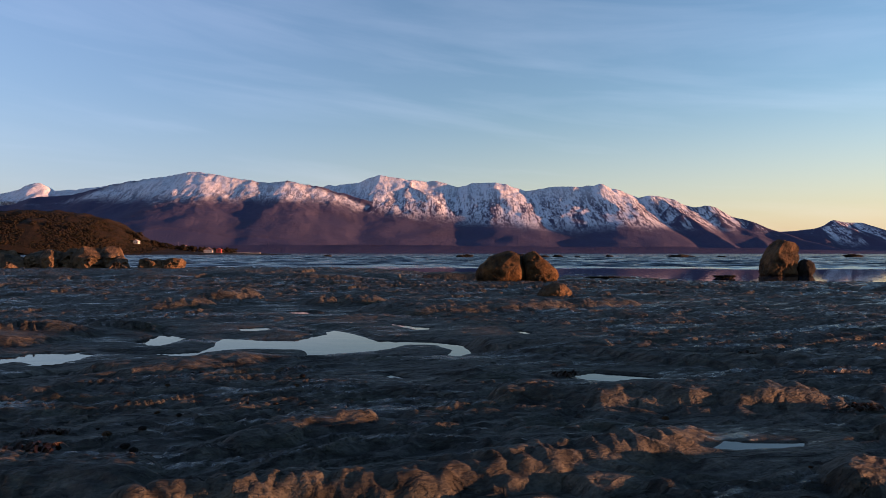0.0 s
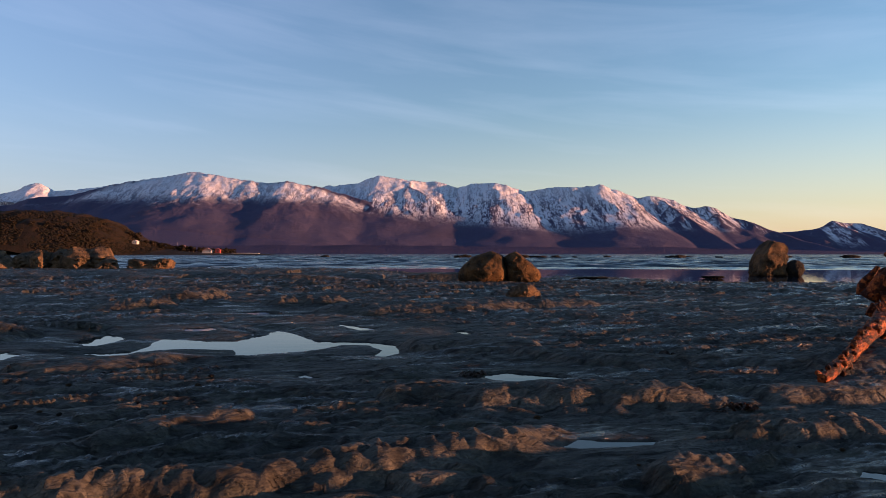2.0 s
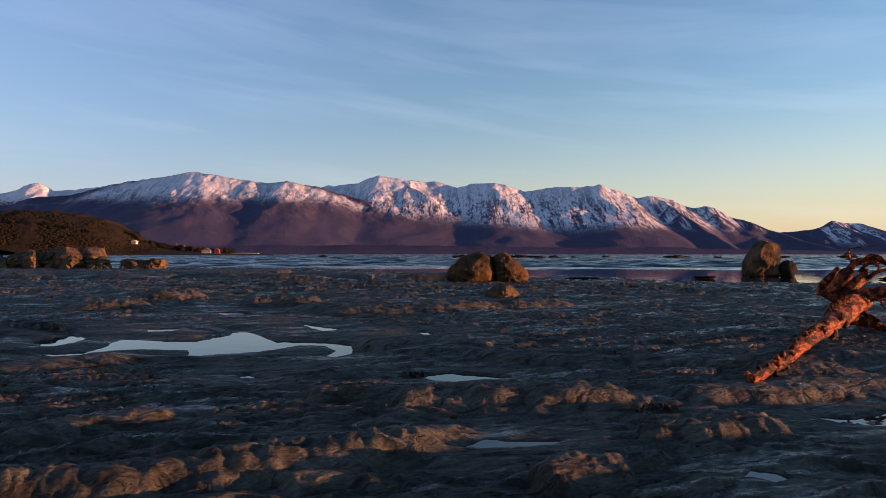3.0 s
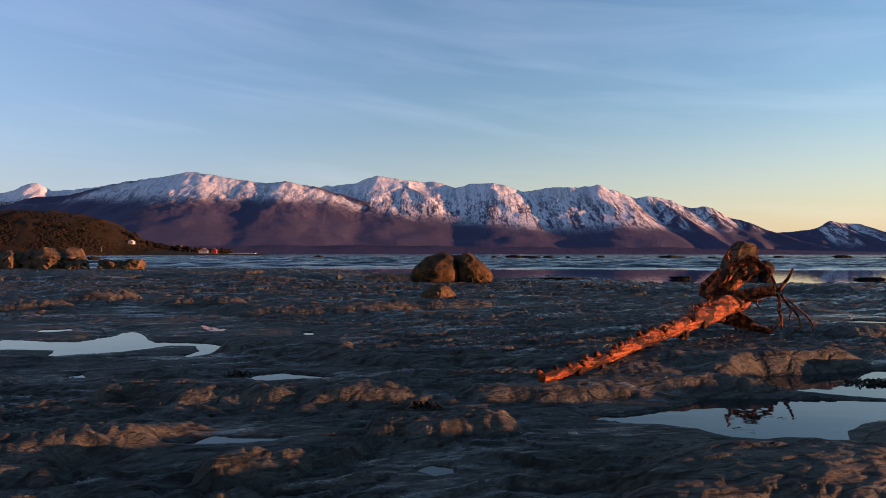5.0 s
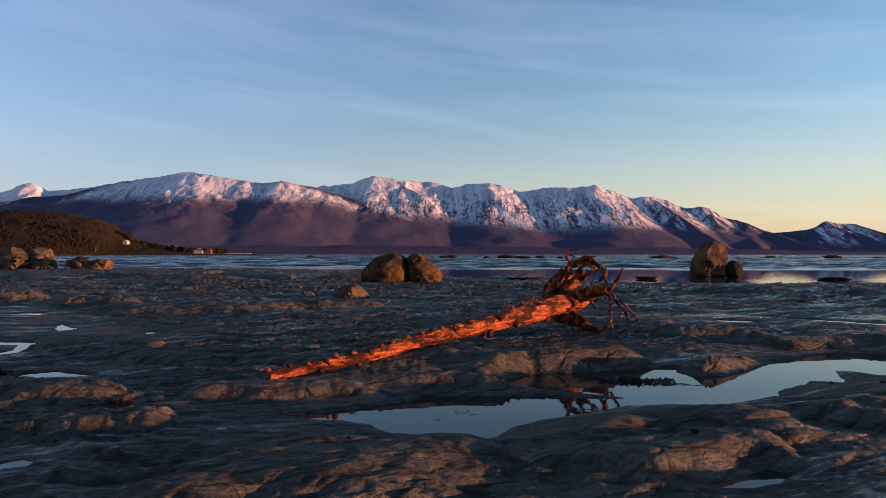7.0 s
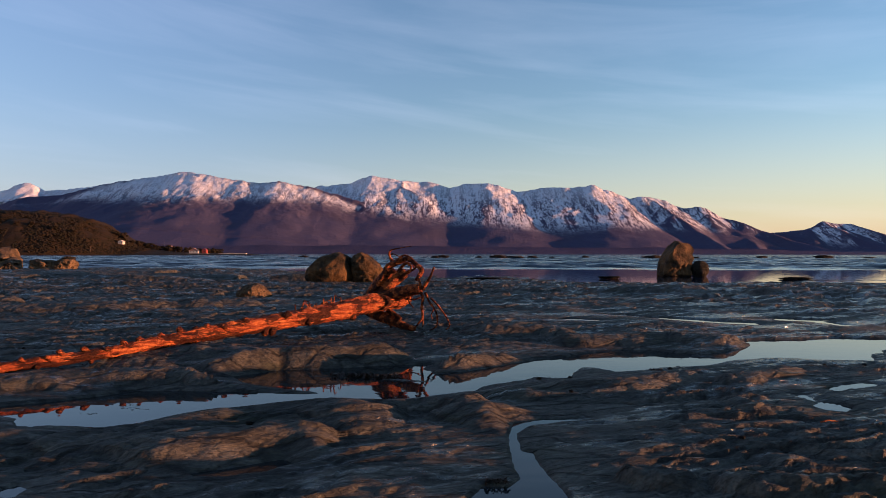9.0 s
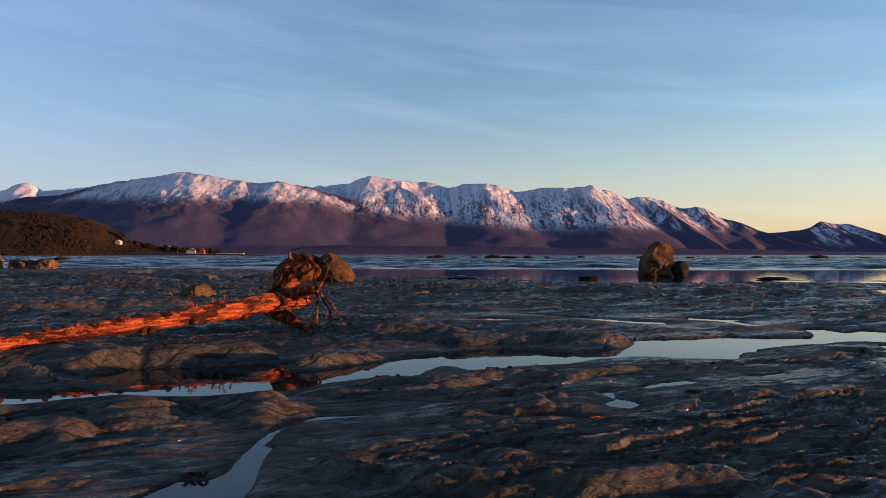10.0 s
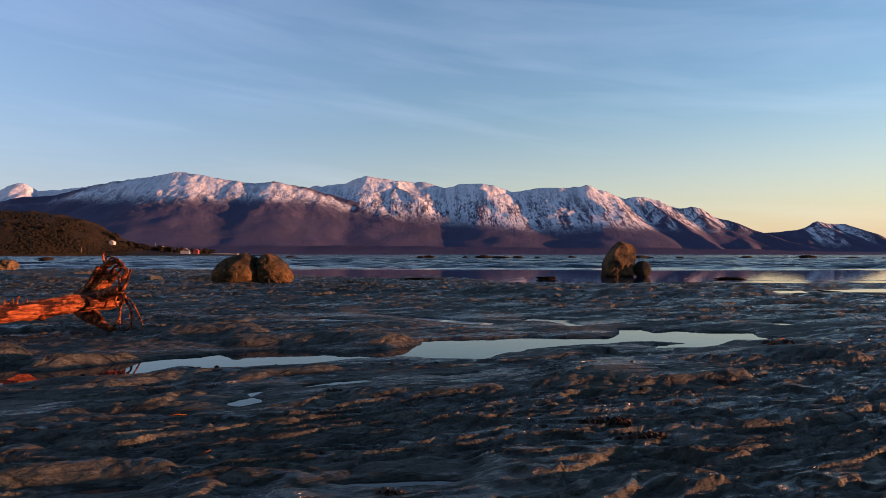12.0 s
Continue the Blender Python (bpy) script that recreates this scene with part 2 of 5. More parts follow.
def mountain_ground():
    n = Nodes("snowy_mountain")
    z = n.axis(2)
    w = n.noise(n.coords((1, 1, 1)), 0.0035, 5, 0.6)
    gully = n.noise(n.coords((1, 0.45, 0.35)), 0.022, 8, 0.72, 0.4)
    fine = n.noise(n.coords((1, 1, 1.6)), 0.05, 6, 0.75)
    streak = n.noise(n.coords((1.0, 0.10, 0.20)), 0.030, 8, 0.74, 0.3)
    grit = n.noise(n.coords((1, 0.35, 0.45)), 0.085, 6, 0.8, 0.3)
    at = n.nt.nodes.new("ShaderNodeAttribute")
    at.attribute_name = "hollow"
    line = n.math("ADD", z, n.math("MULTIPLY", n.math("SUBTRACT", w, 0.5), 130.0))
    for value, mean, gain in ((streak, 0.5, 190.0), (fine, 0.5, 90.0), (grit, 0.5, 220.0), (at.outputs["Fac"], 0.4, 125.0), (n.up(), 0.75, 60.0)):
        line = n.math("ADD", line, n.math("MULTIPLY", n.math("SUBTRACT", value, mean), gain))
    line = n.math("ADD", line, n.span(n.axis(0), -900.0, 700.0, -50.0, 95.0))
    line = n.math("ADD", line, n.span(n.axis(0), 2150.0, 2350.0, 0.0, 75.0))
    line = n.math("ADD", line, n.span(n.axis(1), 4150.0, 4200.0, 0.0, 200.0))
    snow = n.span(line, 278.0, 350.0)
    bare = n.math("MULTIPLY", n.span(n.math("ADD", n.math("MULTIPLY", streak, 0.5), n.math("MULTIPLY", grit, 0.6)), 0.52, 0.59), n.span(z, 240.0, 440.0, 1.0, 0.30))
    snow = n.math("MULTIPLY", snow, n.math("SUBTRACT", 1.0, bare))
    rib = n.math("MULTIPLY", n.span(at.outputs["Fac"], 0.22, 0.04), n.span(n.math("ADD", grit, n.math("MULTIPLY", z, -0.0004)), 0.26, 0.40, 0.0, 0.85))
    snow = n.math("MULTIPLY", snow, n.math("SUBTRACT", 1.0, rib))
    # slope colour below the snow has blue-purple distance haze painted into it
    hazy_bush = n.ramp(fine, (0.3, (0.046, 0.046, 0.092)), (0.7, (0.060, 0.056, 0.100)))
    hazy_bush = n.mix(n.span(w, 0.45, 0.7, 0.0, 0.4), hazy_bush, (0.046, 0.040, 0.062))
    col = n.mix(snow, hazy_bush, (0.52, 0.55, 0.63))
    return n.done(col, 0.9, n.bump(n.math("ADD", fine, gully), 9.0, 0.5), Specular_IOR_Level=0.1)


def bush_hill(name, a, b):
    n = Nodes(name)
    f = n.noise(n.coords(), 0.10, 7, 0.7)
    g = n.noise(n.coords(), 0.9, 4, 0.7)
    col = n.mix(n.span(g, 0.4, 0.7, 0.0, 0.5), n.ramp(f, (0.35, a), (0.65, b)), (0.02, 0.022, 0.012))
    return n.done(col, 0.9, n.bump(g, 0.8, 0.9), Specular_IOR_Level=0.1)


def plain(name, color, rough=0.7, var=0.35, scale=6.0):
    n = Nodes(name)
    f = n.noise(n.coords(), scale, 5)
    col = n.mix(n.span(f, 0.3, 0.7, 0.0, var), color, tuple(c * 0.45 for c in color))
    return n.done(col, rough, n.bump(f, 0.02, 0.4))


MUDSTONE = mudstone()
WATER, SEA = still_water(), sea_water()
TAN_STONE = boulder_stone("tan_boulder_stone", (0.125, 0.068, 0.026), (0.014, 0.011, 0.007))
BROWN_STONE = boulder_stone("brown_sea_rock", (0.105, 0.062, 0.030), (0.014, 0.011, 0.008), 0.7)
PALE_STONE = boulder_stone("pale_limestone", (0.15, 0.098, 0.056), (0.026, 0.020, 0.014), 0.8)
DARK_STONE = boulder_stone("dark_wet_stone", (0.016, 0.014, 0.013), (0.007, 0.007, 0.007))
WOOD = driftwood()
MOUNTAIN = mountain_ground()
HILL = bush_hill("scrub_hillside", (0.008, 0.007, 0.005), (0.028, 0.015, 0.008))
LEAVES = bush_hill("dark_coastal_bush", (0.006, 0.006, 0.004), (0.021, 0.013, 0.008))
WEED = plain("brown_kelp", (0.055, 0.026, 0.012), 0.4, 0.6, 30.0)
WHITE_PAINT = plain("white_weatherboard", (0.42, 0.40, 0.38))
RED_PAINT = plain("red_painted_iron", (0.20, 0.03, 0.025))
GREY_ROOF = plain("pale_pink_roof", (0.22, 0.13, 0.11))
TIMBER = plain("grey_wharf_timber", (0.16, 0.13, 0.11))


# ---------------------------------------------------------------- noise in the plan
_perm = np.random.RandomState(7).permutation(4096)
_ang = np.random.RandomState(11).uniform(0, 2 * np.pi, 4096)
_gx, _gy = np.cos(_ang), np.sin(_ang)


def _hash(i, j, seed):
    return _perm[(_perm[(i + seed * 131) & 4095] + j) & 4095]


def perlin(x, y, seed=0):
    i, j = np.floor(x).astype(np.int64), np.floor(y).astype(np.int64)
    fx, fy = x - i, y - j
    sx, sy = fx * fx * (3 - 2 * fx), fy * fy * (3 - 2 * fy)
    out = 0
    for a, wx in ((0, 1 - sx), (1, sx)):
        for b, wy in ((0, 1 - sy), (1, sy)):
            k = _hash(i + a, j + b, seed)
            out = out + wx * wy * (_gx[k] * (fx - a) + _gy[k] * (fy - b))
    return out * 1.5


def fbm(x, y, octaves, seed=0, gain=0.5):
    out, amp = 0, 1.0
    for o in range(octaves):
        out = out + amp * perlin(x * 2.03 ** o, y * 2.03 ** o, seed + o)
        amp *= gain
    return out


def ridged(x, y, octaves, seed=0, gain=0.5):
    out, amp = 0, 1.0
    for o in range(octaves):
        out = out + amp * (1 - np.abs(perlin(x * 2.03 ** o, y * 2.03 ** o, seed + o)) * 1.6)
        amp *= gain
    return out


def knuckles(x, y, seed=0):
    """Rounded lumps with creases between them, 0 in the crease and 1 on the lump."""
    i, j = np.floor(x).astype(np.int64), np.floor(y).astype(np.int64)
    near = np.full(np.shape(x), 9.0)
    second = np.full(np.shape(x), 9.0)
    for a in (-1, 0, 1):
        for b in (-1, 0, 1):
            k = _hash(i + a, j + b, seed)
            px, py = i + a + 0.5 + 0.45 * _gx[k], j + b + 0.5 + 0.45 * _gy[k]
            d = np.hypot(x - px, y - py)
            second = np.minimum(second, np.maximum(d, near))
            near = np.minimum(near, d)
    return np.clip((second - near) * 1.6, 0, 1) ** 0.6


def plates(x, y, seed=0, crease=6.0):
    """Broken slabs: a level of its own for each cell, -0.5 to 0.5, and 0 in the crack to 1 on the slab."""
    i, j = np.floor(x).astype(np.int64), np.floor(y).astype(np.int64)
    near, second, level = np.full(np.shape(x), 9.0), np.full(np.shape(x), 9.0), np.zeros(np.shape(x))
    for a in (-1, 0, 1):
        for b in (-1, 0, 1):
            k = _hash(i + a, j + b, seed)
            d = np.hypot(x - (i + a + 0.5 + 0.45 * _gx[k]), y - (j + b + 0.5 + 0.45 * _gy[k]))
            second = np.minimum(second, np.maximum(d, near))
            level = np.where(d < near, ((k * 7919) % 4096) / 4096.0 - 0.5, level)
            near = np.minimum(near, d)
    return level, np.clip((second - near) * crease, 0, 1) ** 0.7


def smooth(a, b, x):
    t = np.clip((x - a) / (b - a), 0, 1)
    return t * t * (3 - 2 * t)


# ---------------------------------------------------------------- the reef's own features, in plan
SEA_LEVEL = -0.85
POOLS, RIDGES = [], []


def pool(level, *shores):
    """A tide pool: its water level and its shores, closed lines of (x, y) that may run into each other."""
    POOLS.append((level, shores))


def ridge(chain, height, lumps, island=False):
    """A hump of harder rock along a chain of (x, y, half width)."""
    RIDGES.append((chain, height, lumps, island))


pool(-0.07, [(-4.35, 8.98), (-4.32, 9.34), (-4.26, 9.60), (-4.48, 10.08), (-3.94, 9.60), (-3.50, 9.47), (-3.26, 9.74), (-2.75, 9.35), (-2.14, 9.23), (-1.91, 9.68), (-2.45, 10.47), (-2.13, 10.71), (-1.75, 10.71), (-1.34, 10.03), (-0.95, 9.17), (-0.50, 9.18), (-0.17, 9.06), (0.23, 8.72), (0.38, 7.93), (0.19, 7.63), (0.05, 7.71), (0.12, 8.16), (-0.11, 8.56), (-0.46, 8.61), (-0.85, 8.06), (-1.17, 7.88), (-1.61, 7.66), (-1.80, 8.15), (-2.40, 8.25), (-2.74, 8.15), (-2.95, 7.96), (-3.02, 7.62), (-3.24, 7.66), (-3.60, 7.70), (-3.95, 7.91), (-3.77, 8.05), (-3.28, 7.92), (-3.06, 8.05), (-3.03, 8.44), (-3.25, 8.93), (-3.61, 9.22), (-3.70, 8.87), (-3.76, 8.49), (-3.91, 8.49)])
pool(-0.02, [(-5.37, 6.92), (-5.22, 7.22), (-4.89, 7.30), (-4.90, 7.50), (-4.69, 7.59), (-4.44, 7.51), (-4.30, 7.72), (-4.30, 7.51), (-4.06, 7.47), (-4.04, 7.07), (-4.22, 6.86), (-4.38, 6.82), (-4.66, 6.96), (-4.79, 6.65)])
pool(-0.07, [(-4.37, 6.08), (-4.24, 6.36), (-4.11, 6.51), (-3.95, 6.57), (-3.78, 6.57), (-3.65, 6.48), (-3.77, 6.42), (-4.04, 6.39), (-4.16, 6.25)])
pool(-0.07, [(-0.64, 6.43), (-0.53, 6.52), (-0.29, 6.35), (-0.34, 6.26), (-0.51, 6.29)])
pool(-0.04, [(-3.29, 10.21), (-2.89, 10.37), (-2.66, 10.06), (-2.91, 9.85), (-3.15, 9.91)])
pool(-0.04, [(-0.99, 11.14), (-0.61, 10.62), (-0.12, 10.23), (-0.38, 10.00), (-0.68, 10.38)])
pool(-0.04, [(-3.33, 13.04), (-2.63, 13.30), (-2.25, 12.80), (-2.76, 12.56)])
pool(-0.04, [(1.07, 9.94), (1.25, 9.94), (1.36, 9.59), (1.21, 9.52)])
pool(-0.07, [(1.34, 6.50), (1.58, 6.66), (1.84, 6.53), (2.20, 6.38), (2.19, 6.27), (1.89, 6.27), (1.64, 6.16), (1.43, 6.21), (1.31, 6.32)])
pool(-0.01, [(1.57, 3.80), (1.78, 4.02), (1.90, 3.97), (2.26, 3.99), (2.19, 3.88), (1.91, 3.84), (1.76, 3.81)])
pool(-0.10, [(15.94, 7.47), (16.40, 7.75), (16.64, 7.80), (16.41, 7.51), (15.98, 7.38)])
pool(-0.08, [(12.36, 13.06), (13.00, 12.56), (13.55, 12.21), (14.17, 11.76), (14.86, 11.44), (14.59, 10.86), (14.06, 11.15), (13.48, 11.65), (12.97, 12.21)])
pool(-0.08, [(15.21, 11.76), (15.49, 12.32), (16.03, 11.97), (16.51, 11.86), (16.06, 11.54), (16.29, 10.76), (15.96, 10.76), (15.79, 11.54)])
pool(-0.08, [(19.92, 11.32), (20.25, 11.32), (20.44, 11.03), (19.97, 10.84)])
pool(-0.05, [(10.70, 11.91), (11.26, 11.91), (12.05, 11.58), (11.51, 11.37)])
pool(-0.02, [(13.36, 5.21), (13.64, 5.42), (14.15, 5.45), (14.25, 5.39), (13.93, 5.28), (13.47, 5.18)])
pool(-0.02, [(13.38, 5.66), (13.58, 5.74), (13.94, 5.90), (13.95, 5.80), (13.58, 5.62)])
pool(-0.02, [(11.77, 5.00), (11.88, 5.07), (12.11, 5.02), (11.93, 4.86), (11.86, 4.75), (11.99, 4.64), (12.01, 4.49), (11.85, 4.36), (11.72, 4.42), (11.69, 4.56), (11.81, 4.70), (11.74, 4.88)])
pool(-0.02, [(12.19, 5.20), (12.47, 5.41), (12.76, 5.51), (12.96, 5.43), (12.57, 5.24), (12.24, 5.09)])
pool(-0.02, [(15.54, 6.15), (15.86, 6.18), (15.80, 6.05), (15.51, 6.02)])
pool(-0.02, [(15.61, 5.76), (15.80, 5.88), (16.05, 5.85), (15.81, 5.69)])
pool(-0.02, [(15.91, 6.18), (16.10, 6.08), (16.01, 5.98)])
pool(-0.05, [(9.47, 4.18), (9.62, 4.26), (9.87, 4.30), (10.04, 4.23), (9.89, 4.14), (9.65, 4.11)])
pool(-0.03, [(12.87, 2.59), (13.04, 2.64), (13.36, 2.67), (13.67, 2.66), (13.50, 2.56), (13.15, 2.51)])
pool(-0.03, [(11.45, 2.51), (11.63, 2.58), (11.87, 2.60), (11.86, 2.52), (11.65, 2.46)])
pool(-0.03, [(9.21, 4.10), (9.46, 4.21), (9.80, 4.21), (9.61, 4.12), (9.32, 4.01), (9.22, 3.82), (9.19, 3.44), (9.27, 3.39), (9.26, 3.15), (9.29, 2.96), (9.33, 2.77), (9.33, 2.53), (8.78, 2.54), (8.89, 2.82), (9.04, 2.82), (9.12, 2.94), (9.11, 3.26), (9.14, 3.73)])
pool(-0.04, [(7.24, 3.06), (7.43, 3.15), (7.60, 3.26), (7.72, 3.31), (7.83, 3.22), (7.68, 3.07), (7.48, 3.00), (7.32, 3.00)])
pool(-0.03, [(6.38, 2.70), (6.37, 2.79), (6.42, 2.86), (6.51, 2.82), (6.51, 2.67)])
pool(-0.03, [(3.15, 3.38), (3.25, 3.48), (3.36, 3.45), (3.38, 3.34), (3.27, 3.29)])
pool(-0.24, [(23.40, 22.60), (25.20, 22.90), (27.00, 23.00), (29.60, 24.20), (29.20, 25.40), (26.80, 25.00), (24.20, 23.60)])
pool(-0.27, [(29.00, 33.40), (31.00, 32.60), (34.80, 31.50), (35.20, 34.40), (32.00, 35.00), (29.60, 35.00)])
pool(-0.24, [(28.80, 24.00), (31.00, 23.60), (35.60, 25.20), (35.20, 27.00), (32.20, 26.20), (29.40, 25.40)])
pool(-0.27, [(35.40, 33.20), (38.60, 31.90), (42.00, 32.40), (42.00, 35.60), (37.60, 35.60)])
pool(-0.12,
     [(4.46, 4.90), (4.54, 5.03), (4.78, 4.97), (5.06, 5.11), (5.42, 5.33), (5.75, 5.63), (6.34, 5.62), (6.86, 5.55), (7.37, 5.51), (7.65, 5.55), (7.72, 5.42), (7.45, 5.20), (7.19, 5.04), (6.89, 4.86), (6.62, 4.73), (6.38, 4.52), (6.23, 4.25), (6.14, 4.19), (6.04, 4.33), (5.79, 4.37), (5.62, 4.31), (5.41, 4.37), (5.25, 4.58), (4.98, 4.72), (4.75, 4.74)],
     [(6.42, 6.34), (6.87, 6.72), (7.34, 6.79), (7.93, 7.00), (8.36, 7.07), (8.62, 7.07), (8.52, 6.79), (8.63, 6.50), (8.98, 6.62), (9.36, 6.96), (9.92, 7.46), (10.31, 7.62), (9.01, 5.60), (8.54, 5.35), (8.25, 5.20), (7.91, 5.22), (7.62, 5.24), (7.48, 5.20), (7.52, 5.55), (7.17, 5.70), (6.74, 5.95)],
     [(8.58, 6.71), (8.73, 6.30), (9.14, 6.50), (9.52, 6.74), (9.50, 7.00), (9.91, 7.40), (10.32, 7.66), (10.69, 7.99), (11.15, 8.24), (11.62, 8.23), (11.91, 7.98), (12.26, 7.88), (12.80, 8.23), (13.25, 8.67), (13.31, 9.15), (13.73, 9.27), (14.17, 9.27), (14.95, 9.54), (15.68, 9.40), (14.64, 7.93), (14.00, 7.65), (13.47, 7.51), (12.85, 7.56), (12.38, 7.35), (11.87, 6.99), (11.36, 6.88), (11.04, 6.70), (10.68, 6.59), (10.55, 6.84), (10.37, 6.92), (10.18, 6.49), (10.02, 6.18), (9.74, 6.30), (9.60, 6.12), (9.28, 5.95), (9.09, 5.75), (8.92, 5.57), (8.64, 5.62), (8.25, 5.84)],
     [(12.80, 7.81), (13.42, 8.91), (14.11, 9.29), (14.81, 9.22), (15.23, 9.42), (16.33, 9.42), (16.66, 9.93), (16.80, 10.57), (17.26, 10.66), (17.33, 10.16), (17.85, 10.40), (18.22, 10.15), (19.05, 10.07), (18.81, 9.47), (19.17, 9.26), (18.54, 9.13), (18.27, 9.14), (17.83, 8.64), (17.45, 8.35), (16.72, 8.30), (16.71, 8.53), (17.34, 8.76), (16.92, 8.95), (16.48, 8.95), (16.11, 8.71), (15.67, 8.65), (14.85, 8.20), (14.35, 7.70), (14.14, 7.33), (13.71, 7.38), (13.36, 7.43), (13.02, 7.71)])
ridge([(3.70, 5.35, 0.22), (4.50, 5.60, 0.28), (5.30, 5.85, 0.28), (6.00, 6.02, 0.22), (6.60, 5.84, 0.14), (7.20, 5.62, 0.07)], 0.12, 0.35)
ridge([(7.30, 6.36, 0.08), (7.80, 6.32, 0.15), (8.20, 6.22, 0.14), (8.60, 6.06, 0.05)], 0.12, 0.60, True)
ridge([(8.75, 6.78, 0.14), (9.15, 6.88, 0.20), (9.55, 7.15, 0.18)], 0.14, 0.50)
ridge([(6.20, 3.85, 0.40), (6.70, 4.12, 0.58), (7.20, 4.36, 0.66), (7.65, 4.34, 0.58), (7.95, 4.20, 0.40)], 0.20, 0.35)
ridge([(7.00, 3.42, 0.30), (7.40, 3.42, 0.30), (7.75, 3.58, 0.26)], 0.16, 0.45)
ridge([(4.45, 2.85, 0.32), (5.10, 3.20, 0.46), (5.60, 3.32, 0.50), (6.00, 3.55, 0.36)], 0.17, 0.40)
ridge([(9.40, 5.30, 0.42), (10.20, 5.55, 0.55), (11.00, 5.90, 0.42)], 0.17, 0.45)
ridge([(5.17, 6.91, 0.46), (5.94, 6.91, 0.53), (6.57, 6.80, 0.59), (7.24, 6.91, 0.46), (7.85, 7.15, 0.41)], 0.24, 0.90)
ridge([(8.02, 4.47, 0.14), (8.54, 4.59, 0.25), (8.87, 4.56, 0.21)], 0.20, 0.50)
ridge([(-6.13, 8.41, 0.86), (-5.88, 9.17, 0.76), (-5.63, 9.30, 0.39)], 0.34, 0.50)
ridge([(-6.02, 13.62, 0.50), (-5.59, 13.91, 0.55)], 0.34, 1.40)
ridge([(-6.13, 16.52, 0.45), (-5.39, 16.95, 0.50)], 0.42, 1.40)
ridge([(-2.79, 14.70, 0.42), (-1.90, 14.87, 0.45)], 0.36, 1.40)
ridge([(-5.18, 9.86, 0.37), (-4.58, 9.86, 0.44)], 0.20, 0.80)
ridge([(-0.99, 13.30, 0.62), (-0.28, 13.06, 0.71), (1.13, 13.31, 0.60), (2.45, 14.11, 0.45), (3.98, 14.69, 0.40)], 0.26, 1.20)
ridge([(0.41, 8.27, 0.41), (1.12, 8.07, 0.44), (1.81, 7.98, 0.38)], 0.17, 0.50)
ridge([(1.83, 7.48, 0.21), (2.88, 6.97, 0.22), (3.89, 6.90, 0.22), (4.80, 6.91, 0.29)], 0.13, 0.40)
ridge([(0.53, 5.13, 0.14), (1.21, 5.13, 0.20), (1.81, 5.17, 0.26), (2.38, 5.22, 0.27), (2.84, 5.22, 0.18)], 0.19, 0.90)
ridge([(-1.42, 2.90, 0.10), (-1.15, 2.99, 0.14), (-0.90, 3.04, 0.17), (-0.64, 3.10, 0.13)], 0.20, 1.00)
ridge([(-0.61, 3.09, 0.10), (-0.23, 3.15, 0.13), (0.29, 3.36, 0.17), (0.69, 3.59, 0.18), (1.33, 3.78, 0.18), (1.67, 3.87, 0.12)], 0.19, 1.00)
ridge([(-2.71, 3.46, 0.18), (-2.19, 3.37, 0.22), (-1.78, 3.33, 0.22)], 0.13, 0.90)
ridge([(2.90, 4.13, 0.11), (3.32, 4.22, 0.22), (3.64, 4.28, 0.20)], 0.15, 0.90)
ridge([(2.07, 3.20, 0.11), (2.25, 3.37, 0.19), (2.41, 3.37, 0.12)], 0.16, 0.90)
ridge([(1.12, 3.84, 0.10), (1.34, 4.02, 0.15), (1.61, 4.02, 0.11)], 0.12, 0.90)
ridge([(-1.23, 3.93, 0.09), (-1.02, 4.35, 0.14), (-0.58, 4.53, 0.12)], 0.10, 0.80)
ridge([(-3.69, 6.48, 0.19), (-3.30, 6.61, 0.40), (-2.66, 6.61, 0.30)], 0.12, 0.30)
ridge([(-2.64, 6.88, 0.22), (-2.20, 7.03, 0.34), (-1.59, 7.35, 0.16)], 0.16, 0.30)
ridge([(-4.27, 6.23, 0.12), (-4.15, 6.47, 0.19), (-3.90, 6.54, 0.16)], 0.06, 0.30)
ridge([(6.25, 3.43, 0.16), (6.44, 3.53, 0.32), (6.78, 3.43, 0.16)], 0.15, 0.80)
ridge([(9.95, 5.57, 0.22), (10.42, 5.68, 0.26), (11.02, 5.62, 0.20)], 0.16, 0.60)
ridge([(8.95, 4.30, 0.28), (9.11, 4.13, 0.26)], 0.16, 0.60)
ridge([(10.21, 2.73, 0.11), (10.61, 2.65, 0.14), (10.97, 2.68, 0.11)], 0.13, 1.00)
ridge([(9.72, 2.86, 0.09), (9.95, 2.81, 0.12)], 0.13, 1.00)
ridge([(16.12, 6.84, 0.26), (16.93, 7.10, 0.55), (17.92, 7.18, 0.56), (18.44, 6.64, 0.25)], 0.18, 0.40)
ridge([(14.22, 6.70, 0.21), (14.97, 7.04, 0.40), (15.73, 7.21, 0.23)], 0.13, 0.40)
ridge([(14.50, 5.16, 0.13), (15.19, 5.29, 0.22), (16.51, 5.47, 0.18)], 0.13, 0.90)
ridge([(11.49, 5.48, 0.17), (12.19, 5.94, 0.20)], 0.10, 0.40)
ridge([(12.82, 4.70, 0.11), (13.42, 4.83, 0.19), (13.94, 4.92, 0.15)], 0.10, 0.70)
ridge([(9.76, 9.38, 0.30), (10.26, 9.53, 0.46)], 0.20, 0.80)
ridge([(9.42, 9.16, 0.34), (9.98, 9.52, 0.37)], 0.20, 0.80)
ridge([(10.58, 8.51, 0.24), (11.82, 8.82, 0.32), (12.99, 8.63, 0.31)], 0.13, 0.70)
ridge([(11.06, 2.61, 0.12), (11.44, 2.70, 0.17), (11.82, 2.71, 0.13)], 0.12, 0.70)
